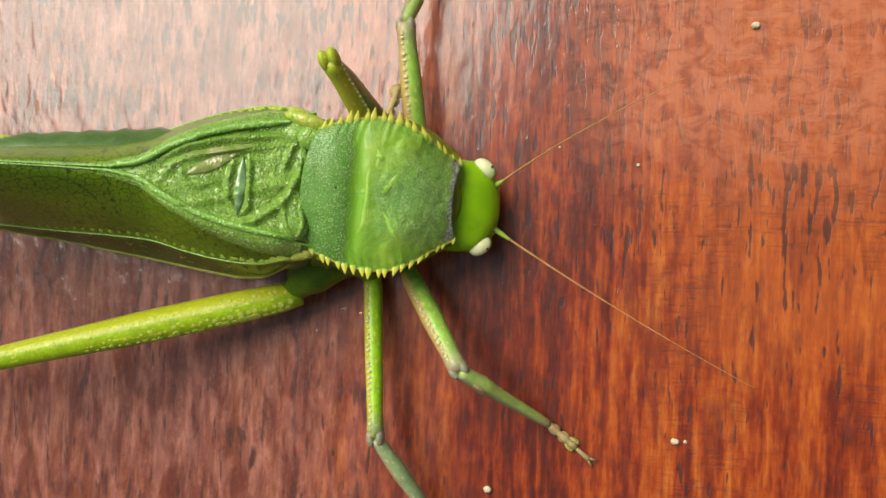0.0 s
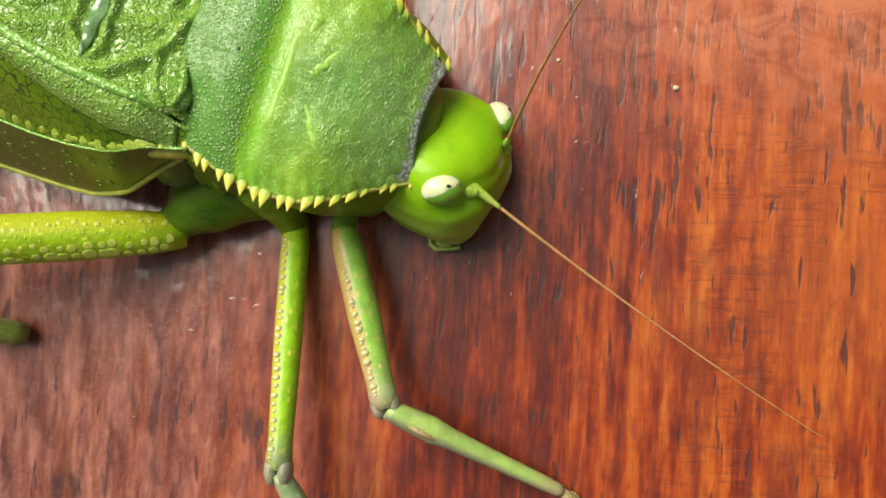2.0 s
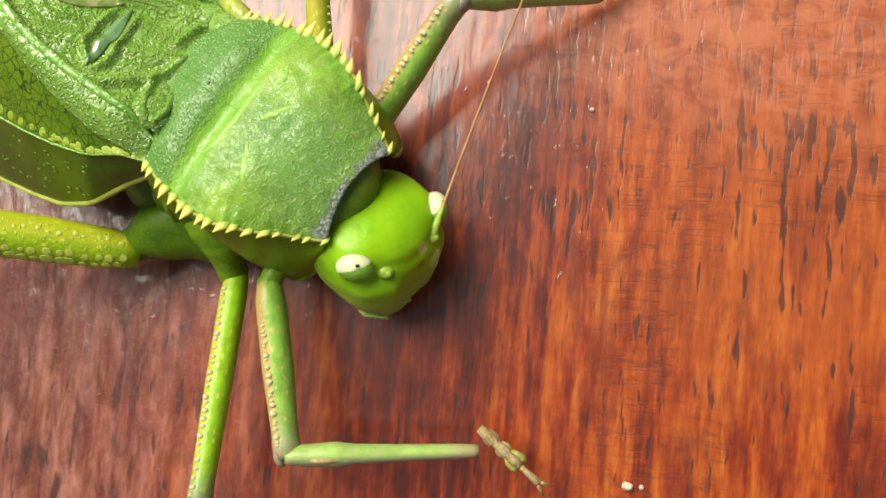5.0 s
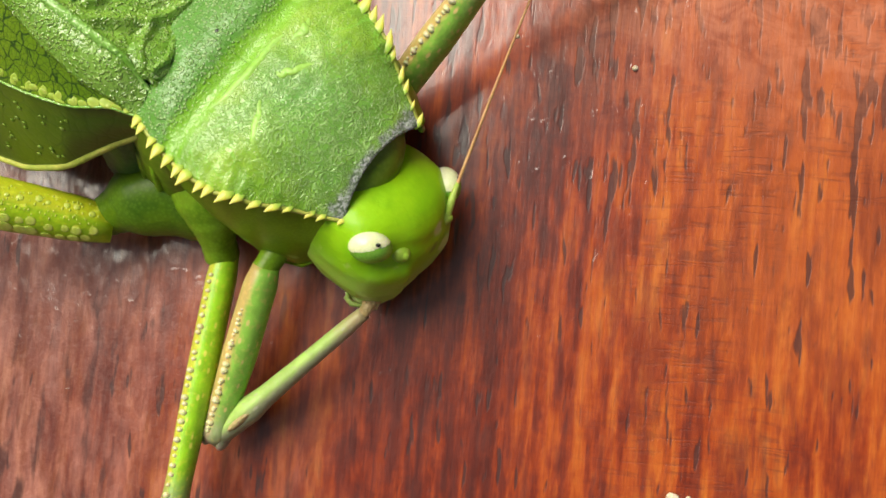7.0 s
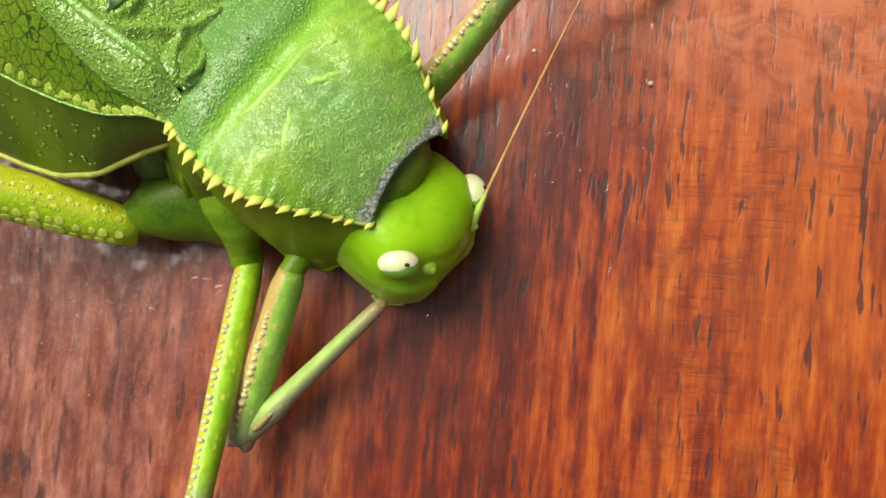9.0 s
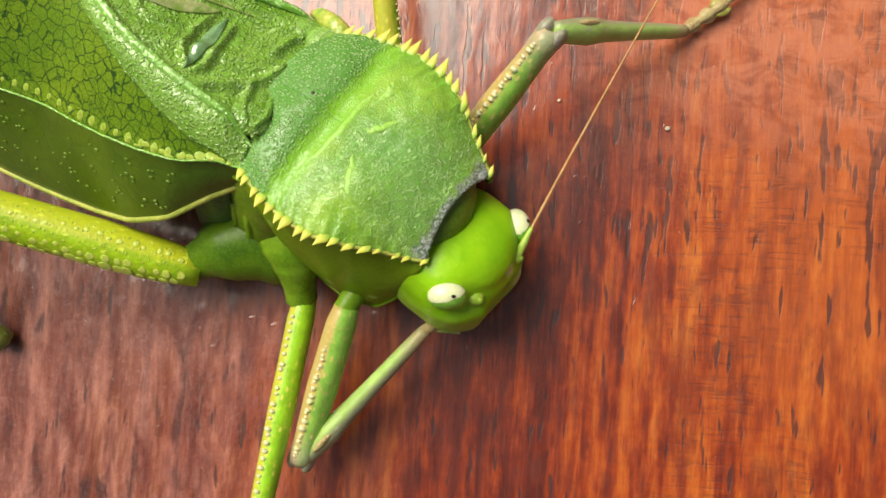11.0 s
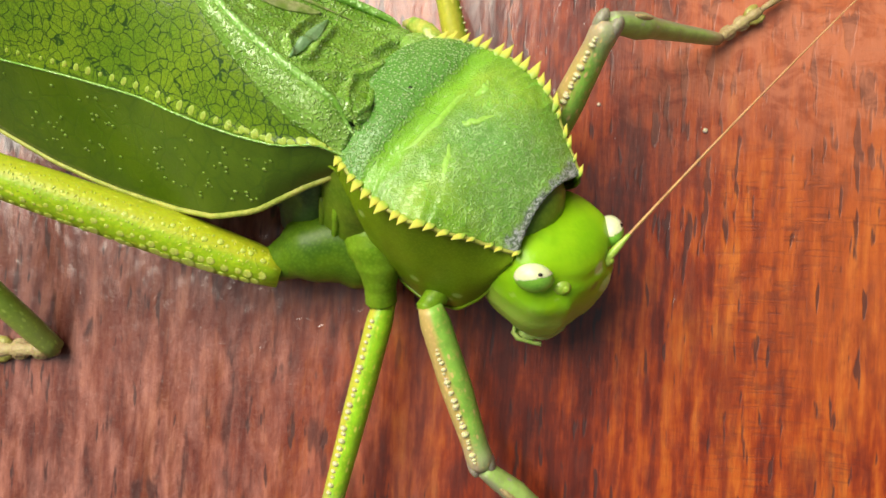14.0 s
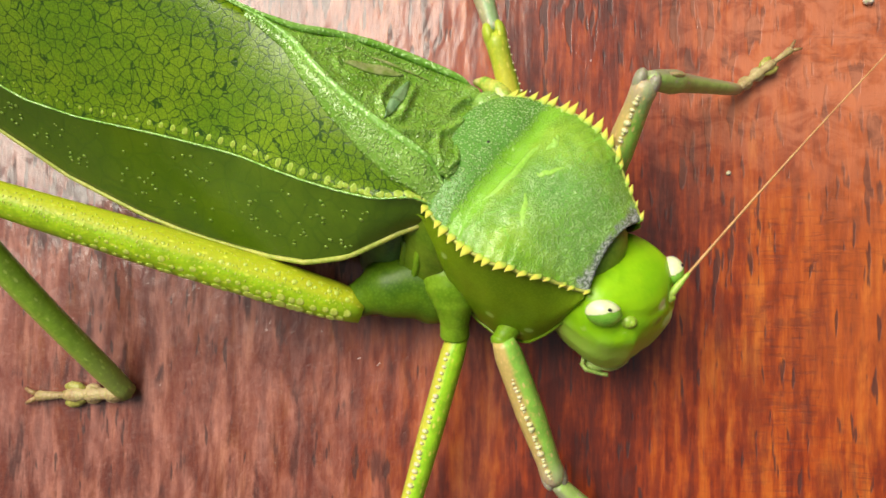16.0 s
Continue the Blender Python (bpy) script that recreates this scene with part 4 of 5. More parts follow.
def build_thorax():
    xs = np.linspace(6.5, -46, 44)
    geo = []
    path = [(x, 0, lerp_table(-x, (-6.5, 0, 8, 20, 46), (-6.0, -6.8, -7.4, -7.6, -7.0))) for x in xs]
    rad = [lerp_table(-x, (-6.5, -4, 2, 8, 14, 25, 40, 46), (2.6, 4.4, 5.2, 5.6, 5.2, 4.6, 2.6, 0.4)) * (1 + 0.035 * math.sin(x * 1.9)) for x in xs]
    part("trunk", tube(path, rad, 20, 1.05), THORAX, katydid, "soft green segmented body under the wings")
    for side in (-1, 1):
        for x0, x1, z0, z1, out, lift, mat, label in ((-8.4, -3.4, -0.4, -11.8, 6.3, 0.55, FLANK, "olive-green upright plate on the flank"), (-6.4, -5.5, -4.5, -10.6, 6.75, 0.35, HIP, "narrow pale ridge on the flank"), (-7.9, -7.0, -5.0, -10.8, 6.6, 0.3, FLANK, "narrow olive ridge on the flank"),
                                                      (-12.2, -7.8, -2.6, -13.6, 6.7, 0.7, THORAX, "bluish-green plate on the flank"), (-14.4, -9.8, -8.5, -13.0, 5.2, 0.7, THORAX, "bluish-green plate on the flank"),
                                                      (-8.6, -2.8, -10.4, -14.0, 6.1, 0.8, FLANK, "wrinkled green plate above the middle leg")):
            def flank(a, s, x0=x0, x1=x1, z0=z0, z1=z1, out=out, lift=lift, side=side):
                z = z0 + (z1 - z0) * s
                x = x0 + (x1 - x0) * a + 0.25 * math.sin(s * 5)
                bulge = lift * (1 - abs(2 * a - 1) ** 3) * (1 - abs(2 * s - 1) ** 4)
                y = out + 2.7 * math.sin(0.2 + 1.25 * (max(0.0, -1.2 - z)) / 11) + bulge - 0.5 * abs(2 * a - 1) ** 4 + 0.1 * noise.noise(Vector((x, z, 4)))
                return (x, side * (y if side < 0 else y - 2.2), z)

            f = flank if side > 0 else (lambda a, s, g=flank: g(1 - a, s))
            part("side_plate", shell(f, 20, 24, 0.6), mat, katydid, label)
    for side in (-1, 1):
        root = [(-6.4, 6.2, -1.5), (-7.2, 6.5, -1.25), (-8.0, 6.75, -1.1), (-8.8, 7.0, -1.15), (-9.6, 7.2, -1.35), (-10.4, 7.35, -1.65), (-11.4, 7.4, -2.1)]
        rad = [0.45, 0.85, 0.95, 0.88, 0.82, 0.66, 0.3]
        part("wing_hinge", tube([(x, y * side, z + 0.1 * math.sin(4 * x)) for x, y, z in root], rad, 20, 0.9), FOLD_END, katydid, "yellowish-green wrinkled joint of the wing")
        part("wing_hinge", ball((-8.3, 5.2 * side, -0.9), (1.5, 1.3, 0.9), 20, 14), STRIP, katydid, "soft glossy green pad of the wing joint")


    part("neck", ball((5.4, 0, -3.9), (3.0, 4.0, 2.3), 24, 16), FLANK, katydid, "soft green neck under the front of the shield")


build_thorax()


# ---- wings ----
WX = (-78, -70, -60, -50, -40, -32, -28, -25, -22, -19, -16, -13, -11, -8)
W_DROP = (1.5, 9.5, 17.0, 21.5, 22.5, 21.2, 20.0, 18.8, 17.3, 15.6, 13.6, 10.6, 7.8, 2.4)
W_OUT = (0.8, 1.6, 2.6, 3.7, 5.0, 6.4, 7.1, 7.7, 8.3, 8.9, 9.4, 9.4, 8.6, 6.8)
W_DORSAL = (0.08, 0.08, 0.08, 0.09, 0.1, 0.12, 0.2, 0.75, 2.7, 4.1, 5.0, 5.6, 5.9, 6.3)


def rib_at(x):
    """How far down the panel the straight rib runs."""
    return lerp_table(x, (-78, -45, -32, -22, -16, -12, -8), (0.85, 0.78, 0.61, 0.52, 0.46, 0.45, 0.41))


def wing_point(x, s, side):
    d, w, yf = lerp_table(x, WX, W_DROP), lerp_table(x, WX, W_OUT), lerp_table(x, WX, W_DORSAL)
    ridge = 0.35 - 1.6 * smooth01((-x - 40) / 36) + 0.5 * smooth01((-x - 10) / 16)
    y = yf + (w - yf) * (s ** 0.72) + 0.7 * math.sin(math.pi * s)
    z = ridge - d * s ** 1.12
    bow = 0.35 * math.exp(-((s - rib_at(x)) / 0.05) ** 2)
    tuck = smooth01((x + 11.2) / 3.2)
    return Vector((x, side * (y + bow * 0.3 + 0.3 * tuck), z + bow - 1.7 * tuck))


def build_tegmen(side):
    xs = lambda a: -78 + 70.2 * (1 - (1 - a) ** 1.25)

    def panel(a, s):
        return wing_point(xs(a), s, side)

    f = panel if side > 0 else (lambda a, s: panel(a, 1 - s))
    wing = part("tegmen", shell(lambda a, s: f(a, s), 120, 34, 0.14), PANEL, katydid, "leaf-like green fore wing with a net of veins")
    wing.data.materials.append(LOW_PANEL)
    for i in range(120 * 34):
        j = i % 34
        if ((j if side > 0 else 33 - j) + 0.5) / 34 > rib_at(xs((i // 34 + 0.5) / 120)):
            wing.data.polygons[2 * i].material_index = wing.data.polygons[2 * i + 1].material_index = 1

    def strip(a, s):
        x = -29 + 20.4 * a
        reach = lerp_table(x, (-29, -25, -21, -17, -14, -11, -8.5), (0.02, 0.05, 0.10, 0.16, 0.23, 0.33, 0.41))
        p = wing_point(x, reach * (s if side > 0 else 1 - s), side)
        lift = 0.08 + 0.3 * math.sin(math.pi * s) * smooth01(a * 3) * (1 - 0.8 * smooth01((a - 0.8) / 0.2))
        return p + Vector((0, side * 0.5 * lift, lift))

    part("fold", shell(strip, 60, 14, 0.14), STRIP, wing, "pale pebbled fold at the wing base")
    steps = [i / 60 for i in range(61)]
    low = [wing_point(xs(a), 1.0, side) for a in steps]
    part("margin", tube(low, [0.16 + 0.10 * a for a in steps], 8), MARGIN, wing, "yellowish rolled lower margin of the wing")
    top = [wing_point(xs(a), 0.0, side) + Vector((0, 0, 0.12)) for a in steps]
    part("main_vein", tube(top, [0.09 + 0.26 * smooth01((xs(a) + 31) / 8) - 0.22 * smooth01((xs(a) + 13) / 4.5) for a in steps], 8), VEIN, wing, "thick pale ridge vein")
    ribs = [wing_point(xs(a), rib_at(xs(a)) + 0.005, side) + Vector((0, side * 0.05, 0.05)) for a in steps]
    part("rib", tube(ribs, 0.09, 6), VEIN, wing, "thin straight vein along the wing")
    spot = mesh_of("spot", *ball((0, 0, 0), (0.36, 0.26, 0.05), 12, 6), SPOT)
    rng = random.Random(5 + side)
    for k in range(44):
        x = -56 + 46.5 * k / 43
        p = wing_point(x, rib_at(x) - 0.045, side)
        q = wing_point(x, rib_at(x) - 0.025, side) - p
        nrm = Vector((1, 0, 0)).cross(q).normalized() * side
        if nrm.z < 0:
            nrm = -nrm
        grow = (0.35 + 0.75 * smooth01((k - 8) / 24)) * rng.uniform(0.6, 1.15)
        m = Matrix.Translation((p + nrm * 0.02) * MM) @ nrm.to_track_quat("Z", "X").to_matrix().to_4x4() @ Matrix.Diagonal((grow, grow, 1, 1))
        part("spot", spot, SPOT, wing, "", m)
    for k in range(12):
        x, s = -17.0 + 7.6 * k / 11, rib_at(-17.0 + 7.6 * k / 11) - 0.03 + rng.uniform(-0.02, 0.02)
        p = wing_point(x, s, side)
        nrm = Vector((1, 0, 0)).cross(wing_point(x, s + 0.02, side) - p).normalized()
        nrm = nrm if nrm.y * side > 0 else -nrm
        grow = (0.9 + 0.9 * k / 11) * rng.uniform(0.6, 1.2)
        m = Matrix.Translation((p + nrm * 0.04) * MM) @ nrm.to_track_quat("Z", "X").to_matrix().to_4x4() @ Matrix.Diagonal((grow * 0.6, grow * 1.2, 1.3, 1))
        part("knob", spot, SPOT, wing, "", m)
    specks = []
    for k in range(150):
        x = rng.uniform(-55, -13)
        s = rng.uniform(rib_at(x) + 0.05, 0.92)
        p = wing_point(x, s, side)
        nrm = Vector((1, 0, 0)).cross(wing_point(x, s + 0.02, side) - p).normalized()
        nrm = nrm if nrm.y * side > 0 else -nrm
        r = rng.uniform(0.08, 0.16)
        specks.append(ball(p + nrm * 0.05, (r * 1.3, r * 0.45, r), 8, 5))
    tagged(part("specks", joined(*specks), SPECK, wing, "scattered pale specks on the lower wing field"), kind="stuff")
    return wing


def dorsal_height(x, y):
    fold = 0.35 * math.exp(-((y + 2.6 - 0.28 * (x + 18)) / 0.55) ** 2)
    return 0.35 + 0.5 * smooth01((-x - 10) / 16) + 0.12 * noise.noise(Vector((x * 0.5, y * 0.5, 1))) + fold


# courses of the raised veins on the dorsal field: (x, y) points, height, width
CREASES = (
    (((-23.4, -1.4), (-21.7, -2.9), (-18.8, -4.4), (-15.4, -5.0), (-13.6, -4.6), (-11.4, -3.1), (-10.2, -1.7), (-9.3, 0.2), (-8.9, 1.8), (-8.6, 4.4)), 0.55, 0.34),
    (((-15.7, 2.0), (-16.3, -0.4), (-16.2, -2.5), (-15.1, -3.8)), 0.45, 0.24),
    (((-14.2, 2.1), (-14.2, -0.5), (-14.1, -3.1), (-14.9, -4.0)), 0.45, 0.24),
    (((-20.9, 0.7), (-20.9, -0.3), (-20.2, -1.1), (-19.0, -1.3), (-17.9, -0.8)), 0.25, 0.24),
    (((-22.9, 1.4), (-20.3, 2.9), (-16.3, 3.9), (-9.8, 4.6)), 0.45, 0.36),
    (((-23.4, -1.4), (-21.8, 0.8), (-20.5, 1.5), (-17.3, 2.3), (-13.6, 3.0), (-10.3, 3.7)), 0.35, 0.28),
    (((-10.9, 0.6), (-10.4, 2.2), (-10.0, 3.4), (-9.2, 4.3)), 0.40, 0.26),
    (((-10.7, -2.3), (-10.5, -4.0), (-10.2, -4.9), (-9.4, -6.0)), 0.45, 0.28),
)


def crease(x, y):
    """Height of the raised veins and the hollows beside them."""
    top = 0.0
    for pts, high, wide in CREASES:
        near, along, n = 9.0, 0.0, len(pts) - 1
        for i in range(n):
            (ax, ay), (bx, by) = pts[i], pts[i + 1]
            dx, dy = bx - ax, by - ay
            t = min(1.0, max(0.0, ((x - ax) * dx + (y - ay) * dy) / (dx * dx + dy * dy)))
            d = math.hypot(x - ax - dx * t, y - ay - dy * t)
            if d < near:
                near, along = d, (i + t) / n
        fade = min(1.0, 5 * along + 0.2, 5 * (1 - along) + 0.2)
        top += 0.85 * high * fade * (math.exp(-(near / wide) ** 2) - 0.22 * math.exp(-((near - 2.2 * wide) / wide) ** 2))
    return top


def build_dorsal(wing):
    def field(a, s):
        x = -29.5 + 24.3 * a
        yf = lerp_table(x, WX, W_DORSAL)
        y = yf * (2 * s - 1)
        tuck = 2.4 * smooth01((x + 9.5) / 3.0)
        return (x, y, dorsal_height(x, y) - 0.12 + crease(x, y) - tuck)

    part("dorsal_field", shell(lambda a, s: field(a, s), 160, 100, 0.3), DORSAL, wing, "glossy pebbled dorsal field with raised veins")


    def patch(name, x0, y0, x1, y1, half, mat, label):
        def at(a, s):
            bow = math.sin(math.pi * (0.04 + 0.92 * a)) * half * (2 * s - 1)
            d = math.hypot(x1 - x0, y1 - y0)
            x, y = x0 + (x1 - x0) * a - bow * (y1 - y0) / d, y0 + (y1 - y0) * a + bow * (x1 - x0) / d
            return (x, y, dorsal_height(x, y) - 0.02 + max(-0.05, crease(x, y)) + 0.10 * math.sin(math.pi * s))

        part(name, shell(at, 30, 10, 0.06), mat, wing, label)

    patch("brown_patch", -20.4, -0.1, -15.6, 2.2, 0.62, BROWN, "pale brown translucent spot of the wing")
    patch("brown_patch", -20.9, 1.8, -13.4, 3.3, 0.36, BROWN, "glossy brownish translucent fold")
    patch("slit", -14.9, 2.1, -15.2, -4.0, 0.5, SLIT, "glossy grey-green slit between two veins")
    for side in (-1, 1):
        part("fold_pad", ball((-9.7, 4.9 * side, -0.3), (1.7, 1.4, 0.8), 24, 16), STRIP, wing, "soft glossy green pad at the wing base")
        ys = [side * (5.9 - 0.62 * k) for k in range(8)]
        pts = [Vector((-8.8 + 0.2 * math.sin(1.1 * k + side), y, dorsal_height(-9, y) - 0.05 * k)) for k, y in enumerate(ys)]
        part("collar", tube(pts, [0.15, 0.24, 0.3, 0.26, 0.3, 0.26, 0.22, 0.12], 12), STRIP, wing, "glossy winding ridge of the wing base")


TEGMINA = [build_tegmen(1), build_tegmen(-1)]
build_dorsal(TEGMINA[0])


# ---- head ----
def build_head():
    level = (-7.7, -7.45, -6.9, -5.8, -4.0, -2.0, 0.0, 1.2, 2.0, 2.5, 2.8)
    front = (2.2, 3.1, 3.8, 4.4, 4.9, 5.2, 5.1, 4.6, 3.9, 3.0, 1.8)
    back = (0.4, -1.2, -2.4, -3.2, -3.7, -3.9, -3.9, -3.7, -3.3, -2.6, -1.2)
    wide = (1.1, 1.9, 2.7, 3.6, 4.6, 5.15, 5.2, 5.0, 4.45, 3.5, 1.8)
    n, rows = 72, 72
    rings = [[lerp_table(-7.7 + 10.5 * k / rows, level, t) for t in (front, back, wide)] for k in range(rows + 1)]
    for _ in range(6):
        rings = [rings[0]] + [[(rings[k - 1][c] + 2 * rings[k][c] + rings[k + 1][c]) / 4 for c in range(3)] for k in range(1, rows)] + [rings[-1]]
    out, faces = [], []
    for k, (f, b, w) in enumerate(rings):
        z = -7.7 + 10.5 * k / rows
        square = 0.68 + 0.14 * smooth01((z - 0.5) / 2)
        for i in range(n):
            a = 2 * math.pi * i / n
            c, s = math.cos(a), math.sin(a)
            x = 0.5 * (f + b) + 0.5 * (f - b) * math.copysign(abs(c) ** square, c)
            y = w * math.copysign(abs(s) ** square, s)
            # the crown narrows between the eyes, the face bears a low keel on either side
            y *= 1 - 0.38 * smooth01((x - 2.0) / 3.2) * smooth01((z + 1.6) / 1.8)
            x -= 0.14 * math.exp(-((z - 0.2 - 0.1 * y * y) / 0.5) ** 2) * max(0, c) ** 2 * (1 if abs(y) < 3 else 0.3)
            keel = math.exp(-((abs(y) - 2.5 - 0.12 * z) / 0.45) ** 2) * smooth01((-0.3 - z) / 1.2) * smooth01((z + 7) / 2)
            x += 0.20 * keel * max(0, c)
            # clypeus set off by a shallow groove
            x -= 0.16 * math.exp(-((z + 5.6 + 0.06 * y * y) / 0.3) ** 2) * max(0, c)
            out.append((x + 0.08 * noise.noise(Vector((x, y, z)) * 0.6), y + 0.08 * noise.noise(Vector((y, z, x)) * 0.6), z))
    for k in range(rows):
        for i in range(n):
            a, b = k * n + i, k * n + (i + 1) % n
            faces.append([a, b, b + n, a + n])
    faces += [list(range(n))[::-1], [rows * n + i for i in range(n)]]
    head = part("head", (out, faces), HEAD, katydid, "smooth bright green head with protruding cream eyes")
    for side in (-1, 1):
        c = Vector((2.8, 4.3 * side, 0.9))
        turn = Euler((radians(-14 * side), radians(-8), radians(-36 * side))).to_matrix()
        part("eye_socket", ball(c - Vector((0.35, 0.55 * side, 0.4)), (1.55, 0.95, 1.0), 24, 16, turn), HEAD, head)
        part("eye", ball(c, (1.42, 1.0, 1.15), 28, 20, turn), EYE_GREEN, head, "bulging eye, cream above and green below")
        v, f = ball((0, 0, 0), (1.445, 1.025, 1.175), 44, 36)
        keep = [i for i, q in enumerate(v) if q[2] - 0.95 * q[1] * side - 0.42 * q[0] > 0.12 + 0.06 * math.sin(3 * q[0])]
        idx = {i: k for k, i in enumerate(keep)}
        cap = ([c + turn @ Vector(v[i]) for i in keep], [[idx[i] for i in q] for q in f if all(i in idx for i in q)])
        part("eye_cap", cap, EYE_WHITE, head, "cream upper half of the eye")
        pd = turn @ Vector((0.45, 0.30 * side, 1.04))
        part("pupil", ball(c + pd * 0.99, (0.19, 0.14, 0.14), 10, 8, turn), PUPIL, head, "tiny black false pupil")
        part("scape", ball((3.95, 2.45 * side, 0.05), (0.85, 0.72, 0.62), 20, 14), SCAPE, head, "swollen yellow-green base joint of the antenna")
        part("pedicel", tube([(4.2, 2.5 * side, 0.1), (4.5, 2.55 * side, 0.2), (4.7, 2.58 * side, 0.27), (4.8, 2.6 * side, 0.32)], [0.36, 0.36, 0.26, 0.12], 14), SCAPE, head, "small ring-like second joint of the antenna")
        part("mandible", ball((1.7, 1.1 * side, -7.8), (1.3, 1.2, 0.7), 18, 12), FACE, head, "pale green jaw")
        part("palp", tube([(1.4, 2.5 * side, -7.2), (1.4, 2.6 * side, -7.7), (1.9, 2.5 * side, -8.05), (2.4, 2.1 * side, -8.15), (3.0, 1.6 * side, -8.2), (3.4, 1.25 * side, -8.15)], [0.24, 0.2, 0.22, 0.15, 0.17, 0.21], 8), FACE, head, "thin pale jointed palp")
    part("lip", ball((3.0, 0, -7.2), (0.9, 1.9, 0.8), 18, 12), FACE, head, "pale upper lip")
    return head


HEAD_OB = build_head()


def build_antenna(bend, length):
    n = 36
    path = [(length * i / n, bend * (i / n) ** 2, 0.35 * math.sin(3 * i / n)) for i in range(n + 1)]
    rad = [0.024 + 0.11 * (1 - i / n) ** 1.2 for i in range(n + 1)]
    shaft = part("antenna", tube(path, rad, 8), FLAGELLUM, katydid, "hair-thin reddish-brown antenna")
    stalk = [(-0.5, 0, -0.1), (0.1, 0, 0), (0.8, 0, 0.02), (1.4, 0, 0.03), (1.7, 0, 0.04), (2.1, 0, 0.05), (2.4, 0, 0.06)]
    part("stalk", tube(stalk, [0.34, 0.36, 0.31, 0.27, 0.2, 0.19, 0.13], 12), SCAPE, shaft, "yellow-green stalk at the foot of the antenna")
    return shaft


ANTENNA_LEFT, ANTENNA_RIGHT = build_antenna(-1.2, 36.0), build_antenna(2.0, 35.0)


# ---- legs: each joint piece is built along +x from its upper joint ----
def limb(name, length, profile, mat, label, n=14, squash=0.85, droop=0.0):
    m = 28
    path = [(length * i / m, 0, droop * math.sin(math.pi * i / m)) for i in range(m + 1)]
    rad = [lerp_table(i / m, *profile) for i in range(m + 1)]
    return part(name, tube(path, rad, n, squash), mat, katydid, label)


def studs(limb_ob, length, profile, out, count, r, mat, start=0.12, stop=0.95, swell=0.0):
    """A row of pale knobs along a leg, set in its upper outer side."""
    rng = random.Random(count)
    me = mesh_of("tubercle", *ball((0, 0, 0), (r * 0.85, r * 1.15, r), 10, 6), mat)
    for k in range(count):
        a = k / (count - 1)
        at = start + (stop - start) * a
        x = length * at + rng.uniform(-0.16, 0.16)
        w = lerp_table(at, *profile)
        y = w * 0.85 * (out + math.copysign(rng.uniform(-0.10, 0.10), out))
        z = w * math.sqrt(1 - out * out) - 0.05
        grow = (0.8 + 0.3 * math.sin(math.pi * a) + swell * a) * rng.uniform(0.7, 1.3)
        part("tubercle", me, mat, limb_ob, "", Matrix.Translation((x * MM, y * MM, z * MM)) @ Matrix.Diagonal((grow, grow, grow, 1)))


def build_tarsus(label, scale=1.0):
    """A foot of four joints: two narrow ones, one with broad green sole lobes, and a slender one with two claws."""
    s = scale
    path = [(q * s, 0, z * s) for q, z in ((-0.2, 0.1), (0.5, 0.08), (1.2, 0.0), (1.5, 0.05), (2.1, 0.08), (2.6, 0.0), (2.9, 0.05), (3.6, 0.1), (4.3, 0.12))]
    foot = part("tarsus", tube(path, [q * s for q in (0.38, 0.46, 0.54, 0.36, 0.46, 0.54, 0.36, 0.5, 0.32)], 12), TARSUS, katydid, label)
    for side in (-1, 1):
        for x, r in ((1.05, 0.34), (2.45, 0.38)):
            part("pad", ball((x * s, 0.3 * s * side, -0.12 * s), (0.6 * s, r * s, 0.24 * s)), TARSUS, foot, "small brownish sole pad")
        lobe = [(3.0, 0.2, -0.05), (3.5, 0.38, -0.08), (4.0, 0.52, -0.1), (4.4, 0.56, -0.12)]
        part("sole_lobe", tube([(x * s, y * s * side, z * s) for x, y, z in lobe], [0.24 * s, 0.32 * s, 0.28 * s, 0.1 * s], 12, 1.35), PAD, foot, "broad yellow-green sole lobe")
        claw = [(6.2, 0.1, 0.16), (6.7, 0.32, 0.22), (7.1, 0.48, 0.08), (7.3, 0.52, -0.2)]
        part("claw", tube([(x * s, y * s * side, z * s) for x, y, z in claw], [0.2 * s, 0.16 * s, 0.1 * s, 0.03 * s], 8), CLAW, foot, "curved brown claw")
    part("claw_joint", tube([(4.0 * s, 0, 0.12 * s), (4.7 * s, 0, 0.2 * s), (5.5 * s, 0, 0.22 * s), (6.1 * s, 0, 0.18 * s), (6.35 * s, 0, 0.14 * s)], [0.22 * s, 0.24 * s, 0.3 * s, 0.36 * s, 0.18 * s], 12), TARSUS, foot, "slender last joint of the foot")
    return foot


FORE_THIGH = ((0, 0.1, 0.5, 0.85, 0.95, 1), (1.1, 1.42, 1.48, 1.22, 1.32, 0.9))
MID_THIGH = ((0, 0.1, 0.5, 0.88, 0.97, 1), (1.05, 1.3, 1.27, 1.08, 1.18, 0.85))


